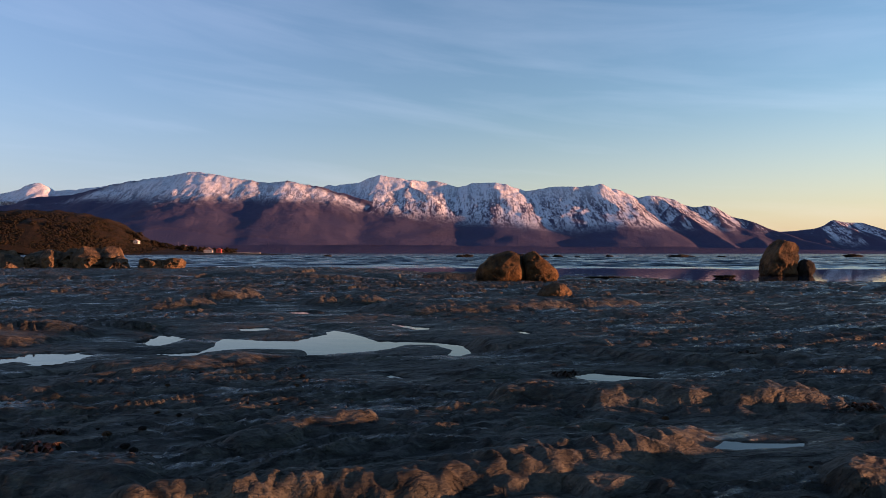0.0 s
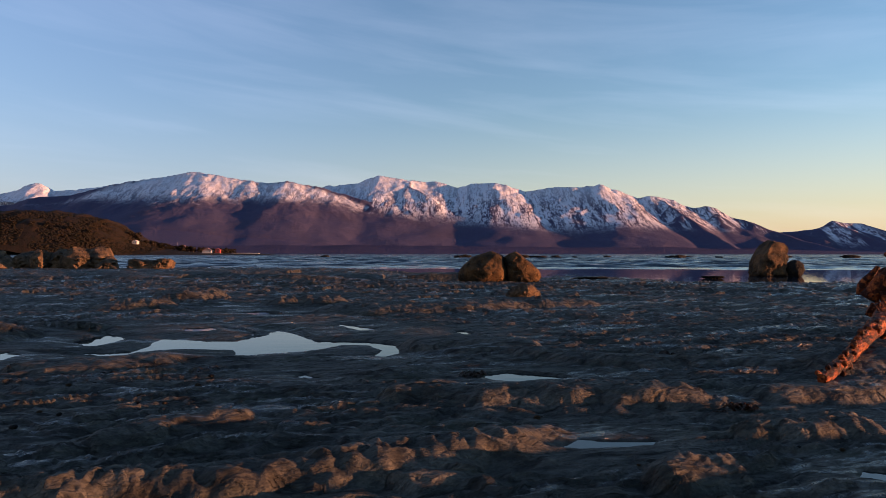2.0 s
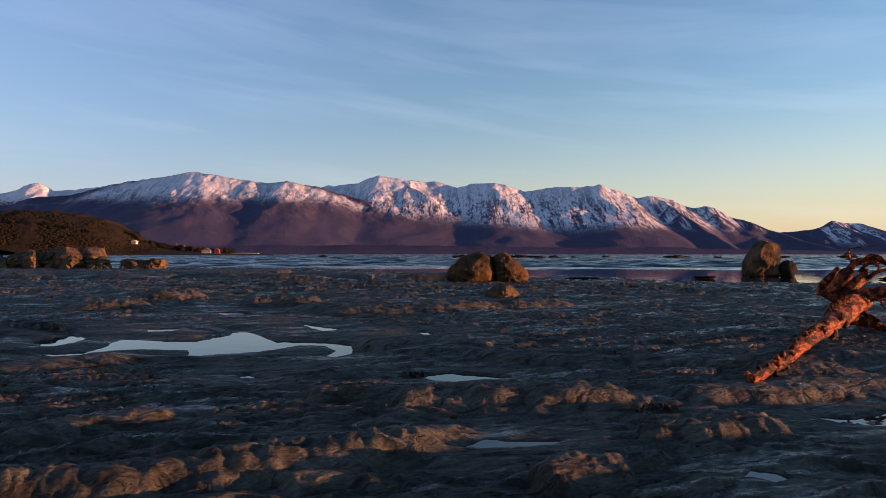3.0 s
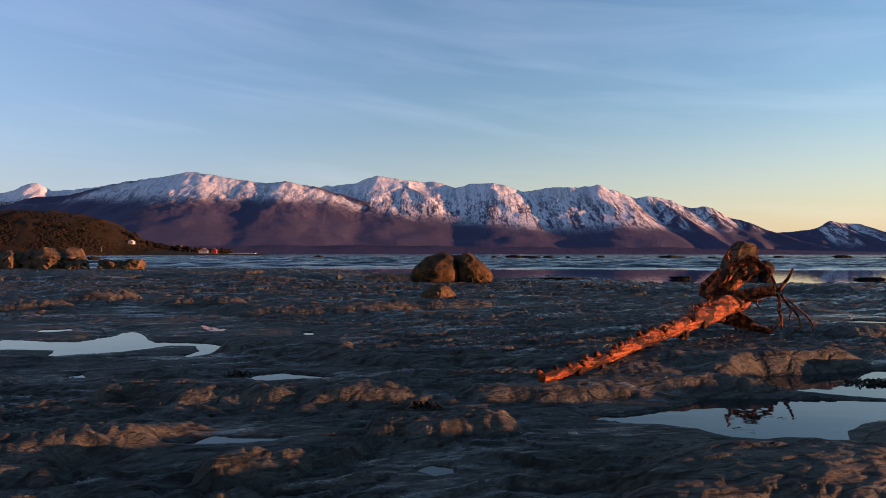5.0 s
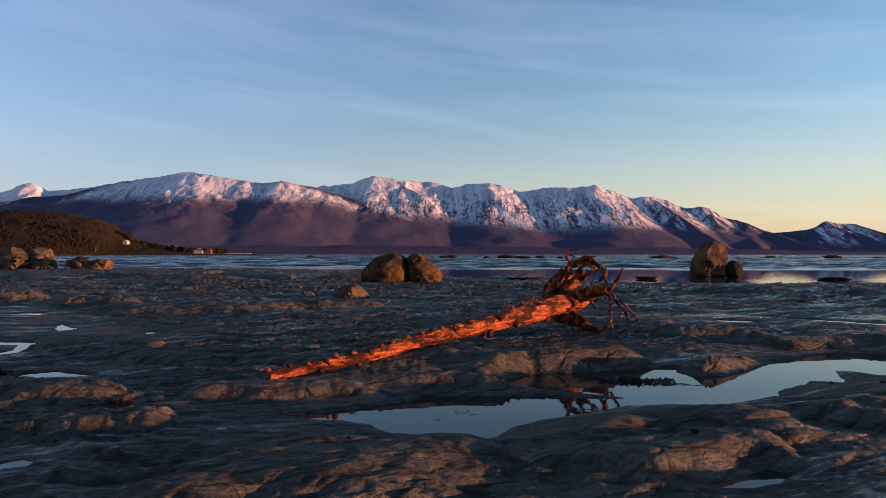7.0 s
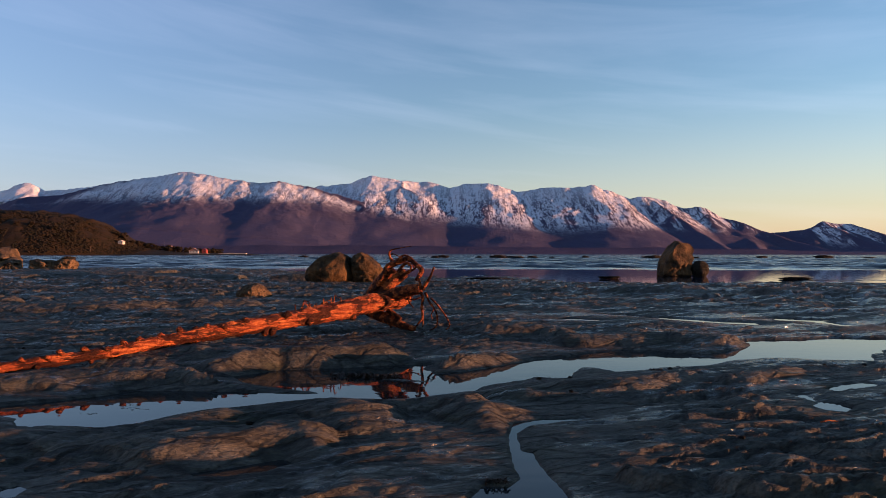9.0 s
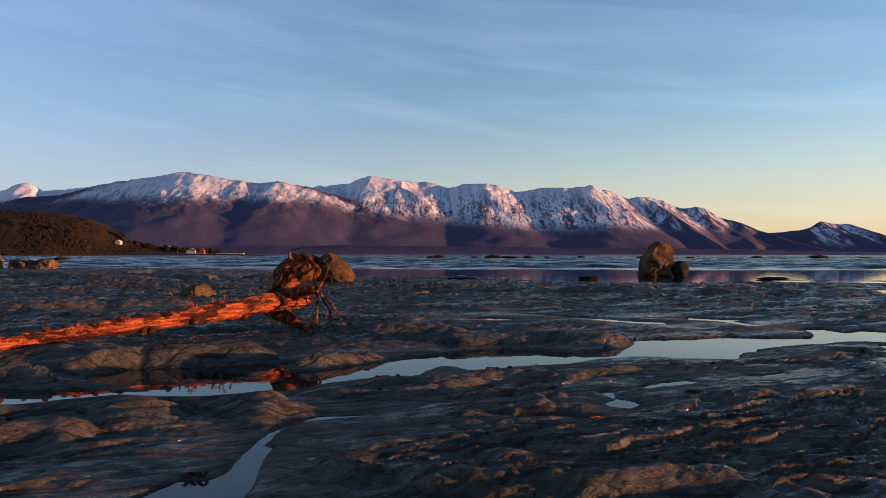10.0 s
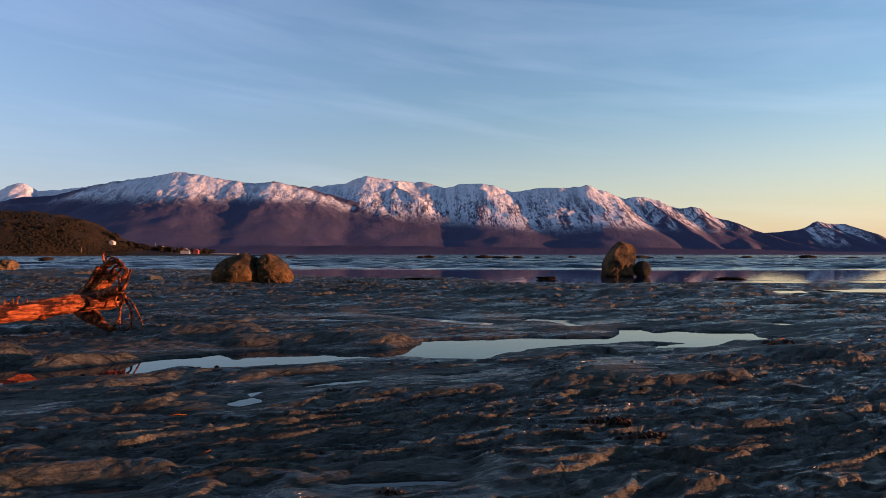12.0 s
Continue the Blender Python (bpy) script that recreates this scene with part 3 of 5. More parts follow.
ridge([(0.56, 39.36, 2.88), (2.13, 39.38, 2.88)], 0.40, 0.80)
ridge([(-22.92, 32.99, 2.25), (-20.36, 34.60, 3.30), (-18.82, 36.37, 2.73)], 0.35, 0.80)
ridge([(-13.39, 37.39, 2.88), (-10.21, 40.58, 3.38)], 0.30, 0.80)
ridge([(-16.71, 34.66, 2.48), (-14.20, 33.10, 2.26)], 0.30, 0.80)
ridge([(-6.69, 33.72, 2.30), (-4.20, 35.37, 2.53)], 0.30, 0.80)
ridge([(14.86, 22.08, 0.63), (17.05, 21.47, 0.89)], 0.25, 0.90)
ridge([(19.75, 20.20, 0.80), (21.72, 19.91, 0.78)], 0.25, 0.90)
ridge([(23.35, 20.16, 0.80), (24.10, 20.16, 0.80)], 0.20, 0.90)


def chain_distance(x, y, chain):
    """Distance to the chain's edge, in metres (negative inside), and in half widths from its middle."""
    best, rel = np.full(x.shape, 9.0), np.full(x.shape, 9.0)
    if len(chain) == 1:
        chain = [chain[0], chain[0]]
    for (x0, y0, r0), (x1, y1, r1) in zip(chain[:-1], chain[1:]):
        dx, dy = x1 - x0, y1 - y0
        t = np.clip(((x - x0) * dx + (y - y0) * dy) / (dx * dx + dy * dy + 1e-9), 0, 1)
        r = r0 + (r1 - r0) * t
        d = np.hypot(x - x0 - t * dx, y - y0 - t * dy)
        best, rel = np.minimum(best, d - r), np.minimum(rel, d / r)
    return best, rel


def pool_distance(x, y, shores):
    """Metres to the shore, negative over the water, with a ragged small-scale edge."""
    d = np.full(x.shape, 9.0)
    for shore in shores:
        best, inside = np.full(x.shape, 81.0), np.zeros(x.shape, bool)
        for (x0, y0), (x1, y1) in zip(shore, shore[1:] + shore[:1]):
            dx, dy = x1 - x0, y1 - y0
            t = np.clip(((x - x0) * dx + (y - y0) * dy) / (dx * dx + dy * dy + 1e-9), 0, 1)
            best = np.minimum(best, (x - x0 - t * dx) ** 2 + (y - y0 - t * dy) ** 2)
            if dy:
                inside ^= ((y0 > y) != (y1 > y)) & (x < x0 + dx * (y - y0) / dy)
        d = np.minimum(d, np.sqrt(best) * np.where(inside, -1, 1))
    size = np.clip(0.0035 * y, 0.008, 0.04)
    return d + size * (0.9 * fbm(x / 0.5, y / 0.25, 3, 61) + 0.6 * fbm(x / 0.16, y / 0.08, 2, 62))


def box_of(points, margin):
    xs, ys = [p[0] for p in points], [p[1] for p in points]
    return min(xs) - margin, max(xs) + margin, min(ys) - margin, max(ys) + margin


def terrace(t):
    """One low ledge per unit: a long gentle rise, then a short rounded drop towards the walker."""
    f = t - np.floor(t)
    return np.where(f < 0.11, smooth(0, 0.11, f), 1 - np.clip((f - 0.11) / 0.89, 0, 1) ** 0.8)


def reef_height(x, y):
    c, s = math.cos(radians(STRIKE)), math.sin(radians(STRIKE))
    u, v = c * x + s * y, -s * x + c * y
    v = v + 0.30 * fbm(u / 2.4, v / 1.6, 4, 3)
    u = u + 0.15 * fbm(u / 0.9, v / 0.7, 2, 5)
    # the platform falls slowly to the sea; landwards it ends in a low step instead
    left = smooth(6.0, -10.0, x)
    h = -0.10 * smooth(12, 33, y) - (1 - left) * (0.16 * smooth(12, 33, y) + 0.52 * smooth(30, 43, y) + 0.12 * smooth(46, 62, y) + 0.4 * smooth(60, 72, y)) - left * 1.1 * smooth(57, 61, y)
    h = h - 0.30 * smooth(14, 26, x) * smooth(34, 45, y)
    far = smooth(9, 24, y)
    h = h + (0.020 + 0.025 * far) * fbm(u / 2.4, v / (0.9 + 0.8 * far), 4, 10)
    patch = smooth(-0.30, 0.35, perlin(u / 3.1, v / 1.7, 33) + 0.1)
    h = h + (0.016 + 0.016 * far) * (ridged(u / (1.7 + 2.5 * far), v / (0.38 + 0.9 * far), 3, 20) - 1.1) * patch
    close = 1 - smooth(11, 20, y)
    right = smooth(9.5, 13.0, x) * (1 - smooth(6.5, 9.0, y))
    h = h + (0.058 + 0.10 * far) * (terrace(v / (0.50 + 0.7 * far) + 0.7 * fbm(u / 1.4, v / 1.2, 3, 37)) - 0.5) * (0.35 + 0.65 * smooth(-0.2, 0.3, perlin(u / 1.3, v / 0.9, 38)))
    h = h + (0.028 + 0.004 * right) * (terrace(v / 0.17 + 0.9 * fbm(u / 0.55, v / 0.5, 3, 39)) - 0.5) * close
    h = h + (0.007 + 0.008 * right) * (ridged(u / 0.62, v / 0.11, 2, 40) - 1.0) * close
    mask = smooth(-0.05, 0.40, fbm(u / 1.9, v / 1.1, 2, 50)) * close
    h = h + 0.036 * (0.45 + 0.55 * mask) * (1 - 0.65 * right) * close * (knuckles(u / 0.46, v / 0.20, 4) - 0.5)
    h = h + 0.006 * close * fbm(u / 0.15, v / 0.07, 3, 55)
    chips = smooth(-0.15, 0.35, fbm(u / 1.1, v / 0.6, 2, 52))
    ww, vv = u + 0.12 * fbm(u / 0.4, v / 0.2, 3, 63), v + 0.05 * fbm(u / 0.5, v / 0.2, 3, 64)
    level, slab = plates(ww / 0.85, vv / 0.17, 14, 4.0)
    h = h + close * (0.4 + 0.6 * chips) * (0.030 * level + 0.016 * (slab - 1))
    level, slab = plates(ww / 0.30, vv / 0.07, 16, 3.0)
    h = h + close * (0.2 + 0.8 * chips) * (0.013 * level + 0.009 * (slab - 1))
    level, slab = plates(ww / 4.2, vv / 0.62, 17, 4.0)
    h = h + far * (0.075 * level + 0.03 * (slab - 1))
    h = h + 0.006 * far * (knuckles(u / 0.9, v / 0.42, 8) - 0.5) + 0.05 * far * (terrace(v / 0.45 + 0.8 * fbm(u / 1.5, v / 1.1, 3, 58)) - 0.5) + 0.010 * far * fbm(u / 0.8, v / 0.3, 3, 57)
    h = h * smooth(-12, -5, y)    # level where nothing is seen, behind the walk
    water, banks = np.full(x.shape, 9.0), []
    for level, shores in POOLS:
        shore = [p for one in shores for p in one]
        x0, x1, y0, y1 = box_of(shore, 0)
        reach = min(max(0.9 * (y1 - y0), 0.16 * y0, 0.35), 1.8)
        x0, x1, y0, y1 = box_of(shore, reach)
        m = (x > x0) & (x < x1) & (y > y0) & (y < y1)
        if not m.any():
            continue
        d = pool_distance(x[m], y[m], shores)
        hm = h[m]
        water[m] = np.minimum(water[m], d)
        banks.append((m, level, d, (d > 0) & (pool_distance(x[m], y[m] + 0.25, shores) < d)))
        low = level + 0.014 + 0.02 * np.clip(d, 0, 1) + (hm - level) * np.clip(0.10 + 0.75 * d / reach, 0, 1)
        hm = hm + (low - hm) * smooth(reach, 0.25 * reach, d)
        bank = level + 0.006 + 0.06 * np.clip(d, 0, 0.4)
        hm = np.where(d < 0.40, hm + (np.maximum(hm, bank) - hm) * smooth(0.40, 0.20, d), hm)
        inside = level - 0.010 - 0.06 * np.clip(-d / 0.25, 0, 1)
        hm = hm + (np.minimum(hm, inside) - hm) * smooth(0.03, -0.03, d)
        h[m] = hm
    hump, calm = np.zeros(x.shape), np.zeros(x.shape)
    for chain, height, lumps, island in RIDGES:
        x0, x1, y0, y1 = box_of(chain, 1.8)
        m = (x > x0) & (x < x1) & (y > y0) & (y < y1)
        if not m.any():
            continue
        xm, ym, um, vm = x[m], y[m], u[m], v[m]
        size = sum(p[2] for p in chain) / len(chain)
        rel = chain_distance(xm, ym, chain)[1] + 0.40 * fbm(xm / (size * 2.2), ym / (size * 1.3), 4, 71)
        p = np.clip(1 - (rel / 1.25) ** 2, 0, 1) ** 0.9
        if not island:
            p = p * smooth(0.0, 0.22, water[m])
        bend = 0.35 * size * fbm(um / (0.8 * size), vm / (0.6 * size), 2, 75)
        k = 0.7 * knuckles((um + bend) / (0.65 * size + 0.08), (vm + bend) / (0.75 * size + 0.08), 9) + 0.3 * smooth(-0.5, 0.5, fbm(um / (0.4 * size), vm / (0.4 * size), 2, 76))
        add = 0.66 * height * p * (1 + 0.30 * lumps * (k - 0.75)) + 0.006 * p * fbm(xm / 0.15, ym / 0.09, 2, 73)
        hump[m] = np.maximum(hump[m], add)
        calm[m] = np.maximum(calm[m], 0 if island else p)
    h = h * (1 - 0.6 * calm) + hump
    # the landward banks slope down to the water, so that it lies open
    for m, level, d, landward in banks:
        top = level + 0.006 + d * 1.05 / np.maximum(y[m], 2.0)
        h[m] = np.where(landward & (h[m] > top), top + 0.12 * (h[m] - top) * smooth(0, 0.5, d), h[m])
    return h


def grid_mesh(name, X, Y, Z, material, smooth_shade=True):
    rows, cols = X.shape
    me = bpy.data.meshes.new(name)
    me.vertices.add(rows * cols)
    me.vertices.foreach_set("co", np.stack([X, Y, Z], -1).astype(np.float32).ravel())
    k = np.arange(rows * cols).reshape(rows, cols)
    quad = np.stack([k[:-1, :-1], k[:-1, 1:], k[1:, 1:], k[1:, :-1]], -1).reshape(-1, 4)
    me.loops.add(quad.size)
    me.loops.foreach_set("vertex_index", quad.astype(np.int32).ravel())
    me.polygons.add(len(quad))
    me.polygons.foreach_set("loop_start", np.arange(0, quad.size, 4, dtype=np.int32))
    me.polygons.foreach_set("use_smooth", np.full(len(quad), smooth_shade))
    me.update(calc_edges=True)
    me.materials.append(material)
    return me


def reef():
    back = np.concatenate([np.linspace(-70, -9, 8), np.linspace(-8, 1.2, 72)])
    ys = np.concatenate([back, 1.2 * np.exp(np.arange(1, 660) * 0.0067)])
    core = np.linspace(0, 1, 1300)
    out = np.array([400, 220, 120, 60, 30, 14, 6, 2.0])
    X = np.empty((len(ys), len(core) + 2 * len(out)))
    for r, y in enumerate(ys):
        yy = max(y, 2.0)
        x0, x1 = -0.74 * yy - 1.0, 13.5 + 0.76 * yy + 1.0
        X[r] = np.concatenate([x0 - out, x0 + (x1 - x0) * core, x1 + out[::-1]])
    Y = np.repeat(ys[:, None], X.shape[1], 1)
    H = reef_height(X.ravel(), Y.ravel()).reshape(X.shape)
    ob = new("ground", grid_mesh("ground", X, Y, H, MUDSTONE))
    return tagged(ob, "dark wet grey mudstone reef platform with low lumpy ridges", "ground", kind="structure")


def pool_water():
    for level, shores in POOLS:
        x0, x1, y0, y1 = box_of([p for one in shores for p in one], 0.3)
        step = 0.05 if y0 < 12 else 0.12
        xs, ys = np.arange(x0, x1, step), np.arange(y0, y1, step)
        X, Y = np.meshgrid(xs, ys)
        keep = pool_distance(X.ravel(), Y.ravel(), shores).reshape(X.shape) < (0.10 if y0 < 12 else 0.2)
        verts, faces, index = [], [], {}

        def corner(r, c):
            if (r, c) not in index:
                index[r, c] = len(verts)
                verts.append((xs[c] - step / 2, ys[r] - step / 2, level) if c < len(xs) and r < len(ys) else (xs[0] + (c - 0.5) * step, ys[0] + (r - 0.5) * step, level))
            return index[r, c]

        for r, c in zip(*np.nonzero(keep)):
            faces.append((corner(r, c), corner(r, c + 1), corner(r + 1, c + 1), corner(r + 1, c)))
        me = bpy.data.meshes.new("tide_pool")
        me.from_pydata(verts, [], faces)
        me.materials.append(WATER)
        tagged(new("tide_pool", me), "still shallow tide pool mirroring the sky between rock ledges", "tide pool", "tide pools")


def sea():
    ys = np.concatenate([[-900, -300, -80, 0, 20], np.linspace(26, 82, 30), 84 * np.exp(np.arange(0, 330) * 0.0048), 410 * np.exp(np.arange(1, 56) * 0.04)])
    core = np.linspace(-1, 1, 420)
    X = np.stack([np.concatenate([[-4600, -3900], core * (max(y, 20) * 0.80 + 22) + 6, [3900, 4600]]) for y in ys])
    Y = np.repeat(ys[:, None], X.shape[1], 1)
    amp = smooth(78, 100, Y) * (1 - 0.5 * smooth(300, 800, Y))
    W = X + 6 * fbm(X / 30, Y / 30, 2, 83)
    Z = SEA_LEVEL + amp * (0.55 * (ridged(W / 30, Y / 9.0, 3, 80) - 1.1) + 0.10 * fbm(W / 6, Y / 2.4, 2, 85))
    Z = np.where(Y < 25, SEA_LEVEL - 0.15, Z)
    ob = new("water", grid_mesh("water", X, Y, Z, SEA))
    return tagged(ob, "blue rippled sea with small breaking waves, calm over the reef edge", "sea", kind="structure")


# ---------------------------------------------------------------- mountains
def crest(x, *points):
    px, pz = [p[0] for p in points], [p[1] for p in points]
    return np.interp(x, px, pz)


def spur_lines(line, depth, foot, rnd):
    """The crest and the spurs and side spurs that fall from it: (x0, y0, h0, x1, y1, h1) pieces."""
    def crest_at(x):
        y = depth + 70 * noise.noise(Vector((x / 330, 1.7, 0))) + 25 * noise.noise(Vector((x / 90, 4.2, 0)))
        return x, y, float(crest(np.array([float(x)]), *line)[0]) * y / depth

    out = []
    stops = sorted([p[0] for p in line])
    nodes = [crest_at(x) for x in stops]
    out += [(*p, *q) for p, q in zip(nodes[:-1], nodes[1:])]
    x = stops[0] + 20
    while x < stops[-1]:
        px, py, ph = crest_at(x)
        x += rnd.uniform(60, 130)
        if ph < 70:
            continue
        turn = rnd.gauss(0.1, 0.38)
        length = (py - foot) * rnd.uniform(0.5, 1.0)
        steep = rnd.uniform(1.05, 1.5)
        last, top = (px, py, ph), ph
        for k in range(1, 8):
            f = k / 7
            turn += rnd.uniform(-0.22, 0.22)
            h = min(last[2] - 2, top * (1 - f) ** steep * rnd.uniform(0.93, 1.07))
            here = (last[0] + math.sin(turn) * length / 7, last[1] - math.cos(turn) * length / 7, h)
            out.append((*last, *here))
            last = here
            if k < 6 and h > 200:
                for side in (1, -1):
                    a = turn + side * rnd.uniform(0.55, 1.15)
                    ln = rnd.uniform(50, 150)
                    drop = ln * rnd.uniform(0.38, 0.62)
                    mid = (here[0] + math.sin(a) * ln * 0.5, here[1] - math.cos(a) * ln * 0.5, h - 0.45 * drop)
                    a += side * rnd.uniform(-0.5, 0.2)
                    out.append((*here, *mid))
                    out.append((*mid, mid[0] + math.sin(a) * ln * 0.5, mid[1] - math.cos(a) * ln * 0.5, h - drop))
    return out


def ridge_land(xs, ys, lines):
    """Land that falls away from every ridge line, and how far into the hollows between them each point lies."""
    X, Y = np.meshgrid(xs, ys)
    WX = X + 20 * fbm(X / 150, Y / 150, 3, 91) + 5 * fbm(X / 38, Y / 38, 2, 93)
    WY = Y + 20 * fbm(X / 150, Y / 150, 3, 94) + 5 * fbm(X / 38, Y / 38, 2, 95)
    H, D = np.full(X.shape, -40.0), np.full(X.shape, 200.0)
    for x0, y0, h0, x1, y1, h1 in lines:
        reach = min(1.75 * max(h0, h1, 20) + 60, 900)
        i0, i1 = np.searchsorted(xs, (min(x0, x1) - reach, max(x0, x1) + reach))
        j0, j1 = np.searchsorted(ys, (min(y0, y1) - reach, max(y0, y1) + reach))
        if i1 <= i0 or j1 <= j0:
            continue
        x, y = WX[j0:j1, i0:i1], WY[j0:j1, i0:i1]
        dx, dy = x1 - x0, y1 - y0
        t = np.clip(((x - x0) * dx + (y - y0) * dy) / (dx * dx + dy * dy + 1e-9), 0, 1)
        d = np.hypot(x - x0 - t * dx, y - y0 - t * dy)
        h = h0 + (h1 - h0) * t - 0.72 * d / (1 + d / 2600)
        view = H[j0:j1, i0:i1]
        D[j0:j1, i0:i1] = np.where(h > view, d, D[j0:j1, i0:i1])
        H[j0:j1, i0:i1] = np.maximum(view, h)
    return X, Y, H, np.clip(D / 70, 0, 1)


def mountain(xs, ys, lines, foot, label, seed):
    X, Y, H, hollow = ridge_land(xs, ys, lines)
    plain_land = 3 + 16 * smooth(foot - 150, foot + 250, Y) + 4 * fbm(X / 170, Y / 60, 3, seed)
    H = np.maximum(H, plain_land - 0.15 * np.maximum(0, plain_land - H))
    soft = H
    for k in range(40):
        soft = 0.2 * (soft + np.roll(soft, 1, 0) + np.roll(soft, -1, 0) + np.roll(soft, 1, 1) + np.roll(soft, -1, 1))
        if k == 1:
            H = soft
    low = smooth(290, 150, H)
    H = H + (soft - H) * 0.85 * low
    up = smooth(110, 330, H)
    fold = X + 12 * fbm(X / 60, Y / 60, 2, seed + 1)
    H = H + up * (5 * (ridged(fold / 90, Y / 120, 4, seed + 2, 0.55) - 1.4))
    H = np.where(Y < foot - 160, np.minimum(H, 3) - 8 * smooth(foot - 160, foot - 240, Y), H)
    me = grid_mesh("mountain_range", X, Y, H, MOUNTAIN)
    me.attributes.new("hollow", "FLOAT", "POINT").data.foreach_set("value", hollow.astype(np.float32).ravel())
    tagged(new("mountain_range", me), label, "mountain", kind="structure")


def mountains():
    rnd = random.Random(12)
    massif = spur_lines([(-3700, 200), (-2695, 248), (-2503, 280), (-2310, 323), (-2118, 336), (-1925, 385), (-1700, 433), (-1539, 456), (-1426, 470),
                         (-1345, 463), (-1152, 428), (-990, 409), (-893, 419), (-699, 384), (-570, 351), (-441, 310), (-311, 264), (-182, 213), (-52, 155), (77, 103)], 3650, 3060, rnd)
    peaks = spur_lines([(-897, 366), (-722, 419), (-547, 436), (-380, 486), (-267, 468), (-127, 448), (-57, 451), (83, 409), (188, 438), (328, 442), (399, 428),
                        (504, 386), (609, 403), (697, 418), (820, 418), (908, 425), (961, 436), (1048, 408), (1171, 362), (1214, 348), (1277, 362), (1347, 356),
                        (1435, 338), (1488, 310), (1541, 289), (1629, 303), (1699, 282), (1840, 184), (1981, 149), (2051, 142), (2192, 150), (2280, 160), (2333, 178),
                        (2421, 217), (2510, 199), (2598, 199), (2686, 129), (2785, 94), (2968, 52), (4300, 20)], 3950, 3060, rnd)
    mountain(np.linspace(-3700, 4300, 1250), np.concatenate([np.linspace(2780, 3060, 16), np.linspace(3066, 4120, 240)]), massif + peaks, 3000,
             "snow-capped mountain range with bushy slopes tinted by purple haze beyond the bay", 92)
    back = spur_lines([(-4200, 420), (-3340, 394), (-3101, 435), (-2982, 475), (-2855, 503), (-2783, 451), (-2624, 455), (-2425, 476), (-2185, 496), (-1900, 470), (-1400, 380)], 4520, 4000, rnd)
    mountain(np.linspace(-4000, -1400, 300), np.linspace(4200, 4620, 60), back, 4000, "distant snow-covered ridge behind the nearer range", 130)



reef()
pool_water()
sea()
mountains()


# ---------------------------------------------------------------- things
def part(name, bm, material, parent=None, label="", shade=True):
    bmesh.ops.recalc_face_normals(bm, faces=bm.faces[:])
    me = bpy.data.meshes.new(name)
    bm.to_mesh(me)
    bm.free()
    me.materials.append(material)
    if shade:
        me.polygons.foreach_set("use_smooth", np.full(len(me.polygons), True))
    ob = new(name, me)
    if parent is not None:
        ob.parent = parent
    if label:
        ob["label"] = label
    return ob


def ground_at(x, y):
    return float(reef_height(np.array([float(x)]), np.array([float(y)]))[0])


def stone(name, at, size, material, seed=0, level=4, rough=0.22, boxy=0.0, cuts=(), turn=0.0, sink=0.12, jag=0.0, pits=0.0, beds=0.0, taper=0.0, lean=0.0):
    """A weathered boulder. size: width, depth, height. cuts: (normal, distance) planes, in half sizes, that slice it."""
    bm = bmesh.new()
    bmesh.ops.create_icosphere(bm, subdivisions=level, radius=1.0)
    off = Vector((seed * 7.31, seed * 3.17, seed * 1.93))
    for v in bm.verts:
        n = v.co.normalized()
        p = n.copy()
        if boxy:
            big = max(abs(n.x), abs(n.y), abs(n.z))
            p = n.lerp(n / big, boxy)
        p *= 1 + rough * noise.noise(n * 1.3 + off) + 0.45 * rough * noise.noise(n * 3.1 + off) + 0.16 * rough * noise.noise(n * 8.0 + off)
        if jag:
            p *= 1 + jag * (0.5 - abs(noise.noise(n * 3.4 + off)) * 2.2 + 0.5 * (0.3 - abs(noise.noise(n * 8.0 + off))))
        if pits:
            p *= 1 - pits * (max(0.0, noise.noise(n * 9.0 + off)) + 0.7 * max(0.0, noise.noise(n * 19.0 + off)))
        if beds:
            p *= 1 + beds * max(0.0, n.z + 0.25) * (abs(math.sin(7.5 * (n.z - 0.35 * n.x) + 1.5 * noise.noise(n * 2.0 + off))) - 0.5)
        for (cn, cd) in cuts:
            cn = Vector(cn).normalized()
            over = p.dot(cn) - cd - 0.06 * noise.noise(n * 2.5 + off)
            if over > 0:
                p -= cn * over * 0.94
        v.co = (p.x * size[0] / 2, p.y * size[1] / 2, p.z * size[2] / 2)
    low = min(v.co.z for v in bm.verts)
    high = max(v.co.z for v in bm.verts)
    for v in bm.verts:
        up = (v.co.z - low) / (high - low)
        v.co.x = v.co.x * (1 - taper * up) + lean * up
        v.co.z -= low + sink * size[2]
    ob = part(name, bm, material)
    ob.matrix_world = pose(at[0], at[1], at[2], 0, 0, turn)
    return ob


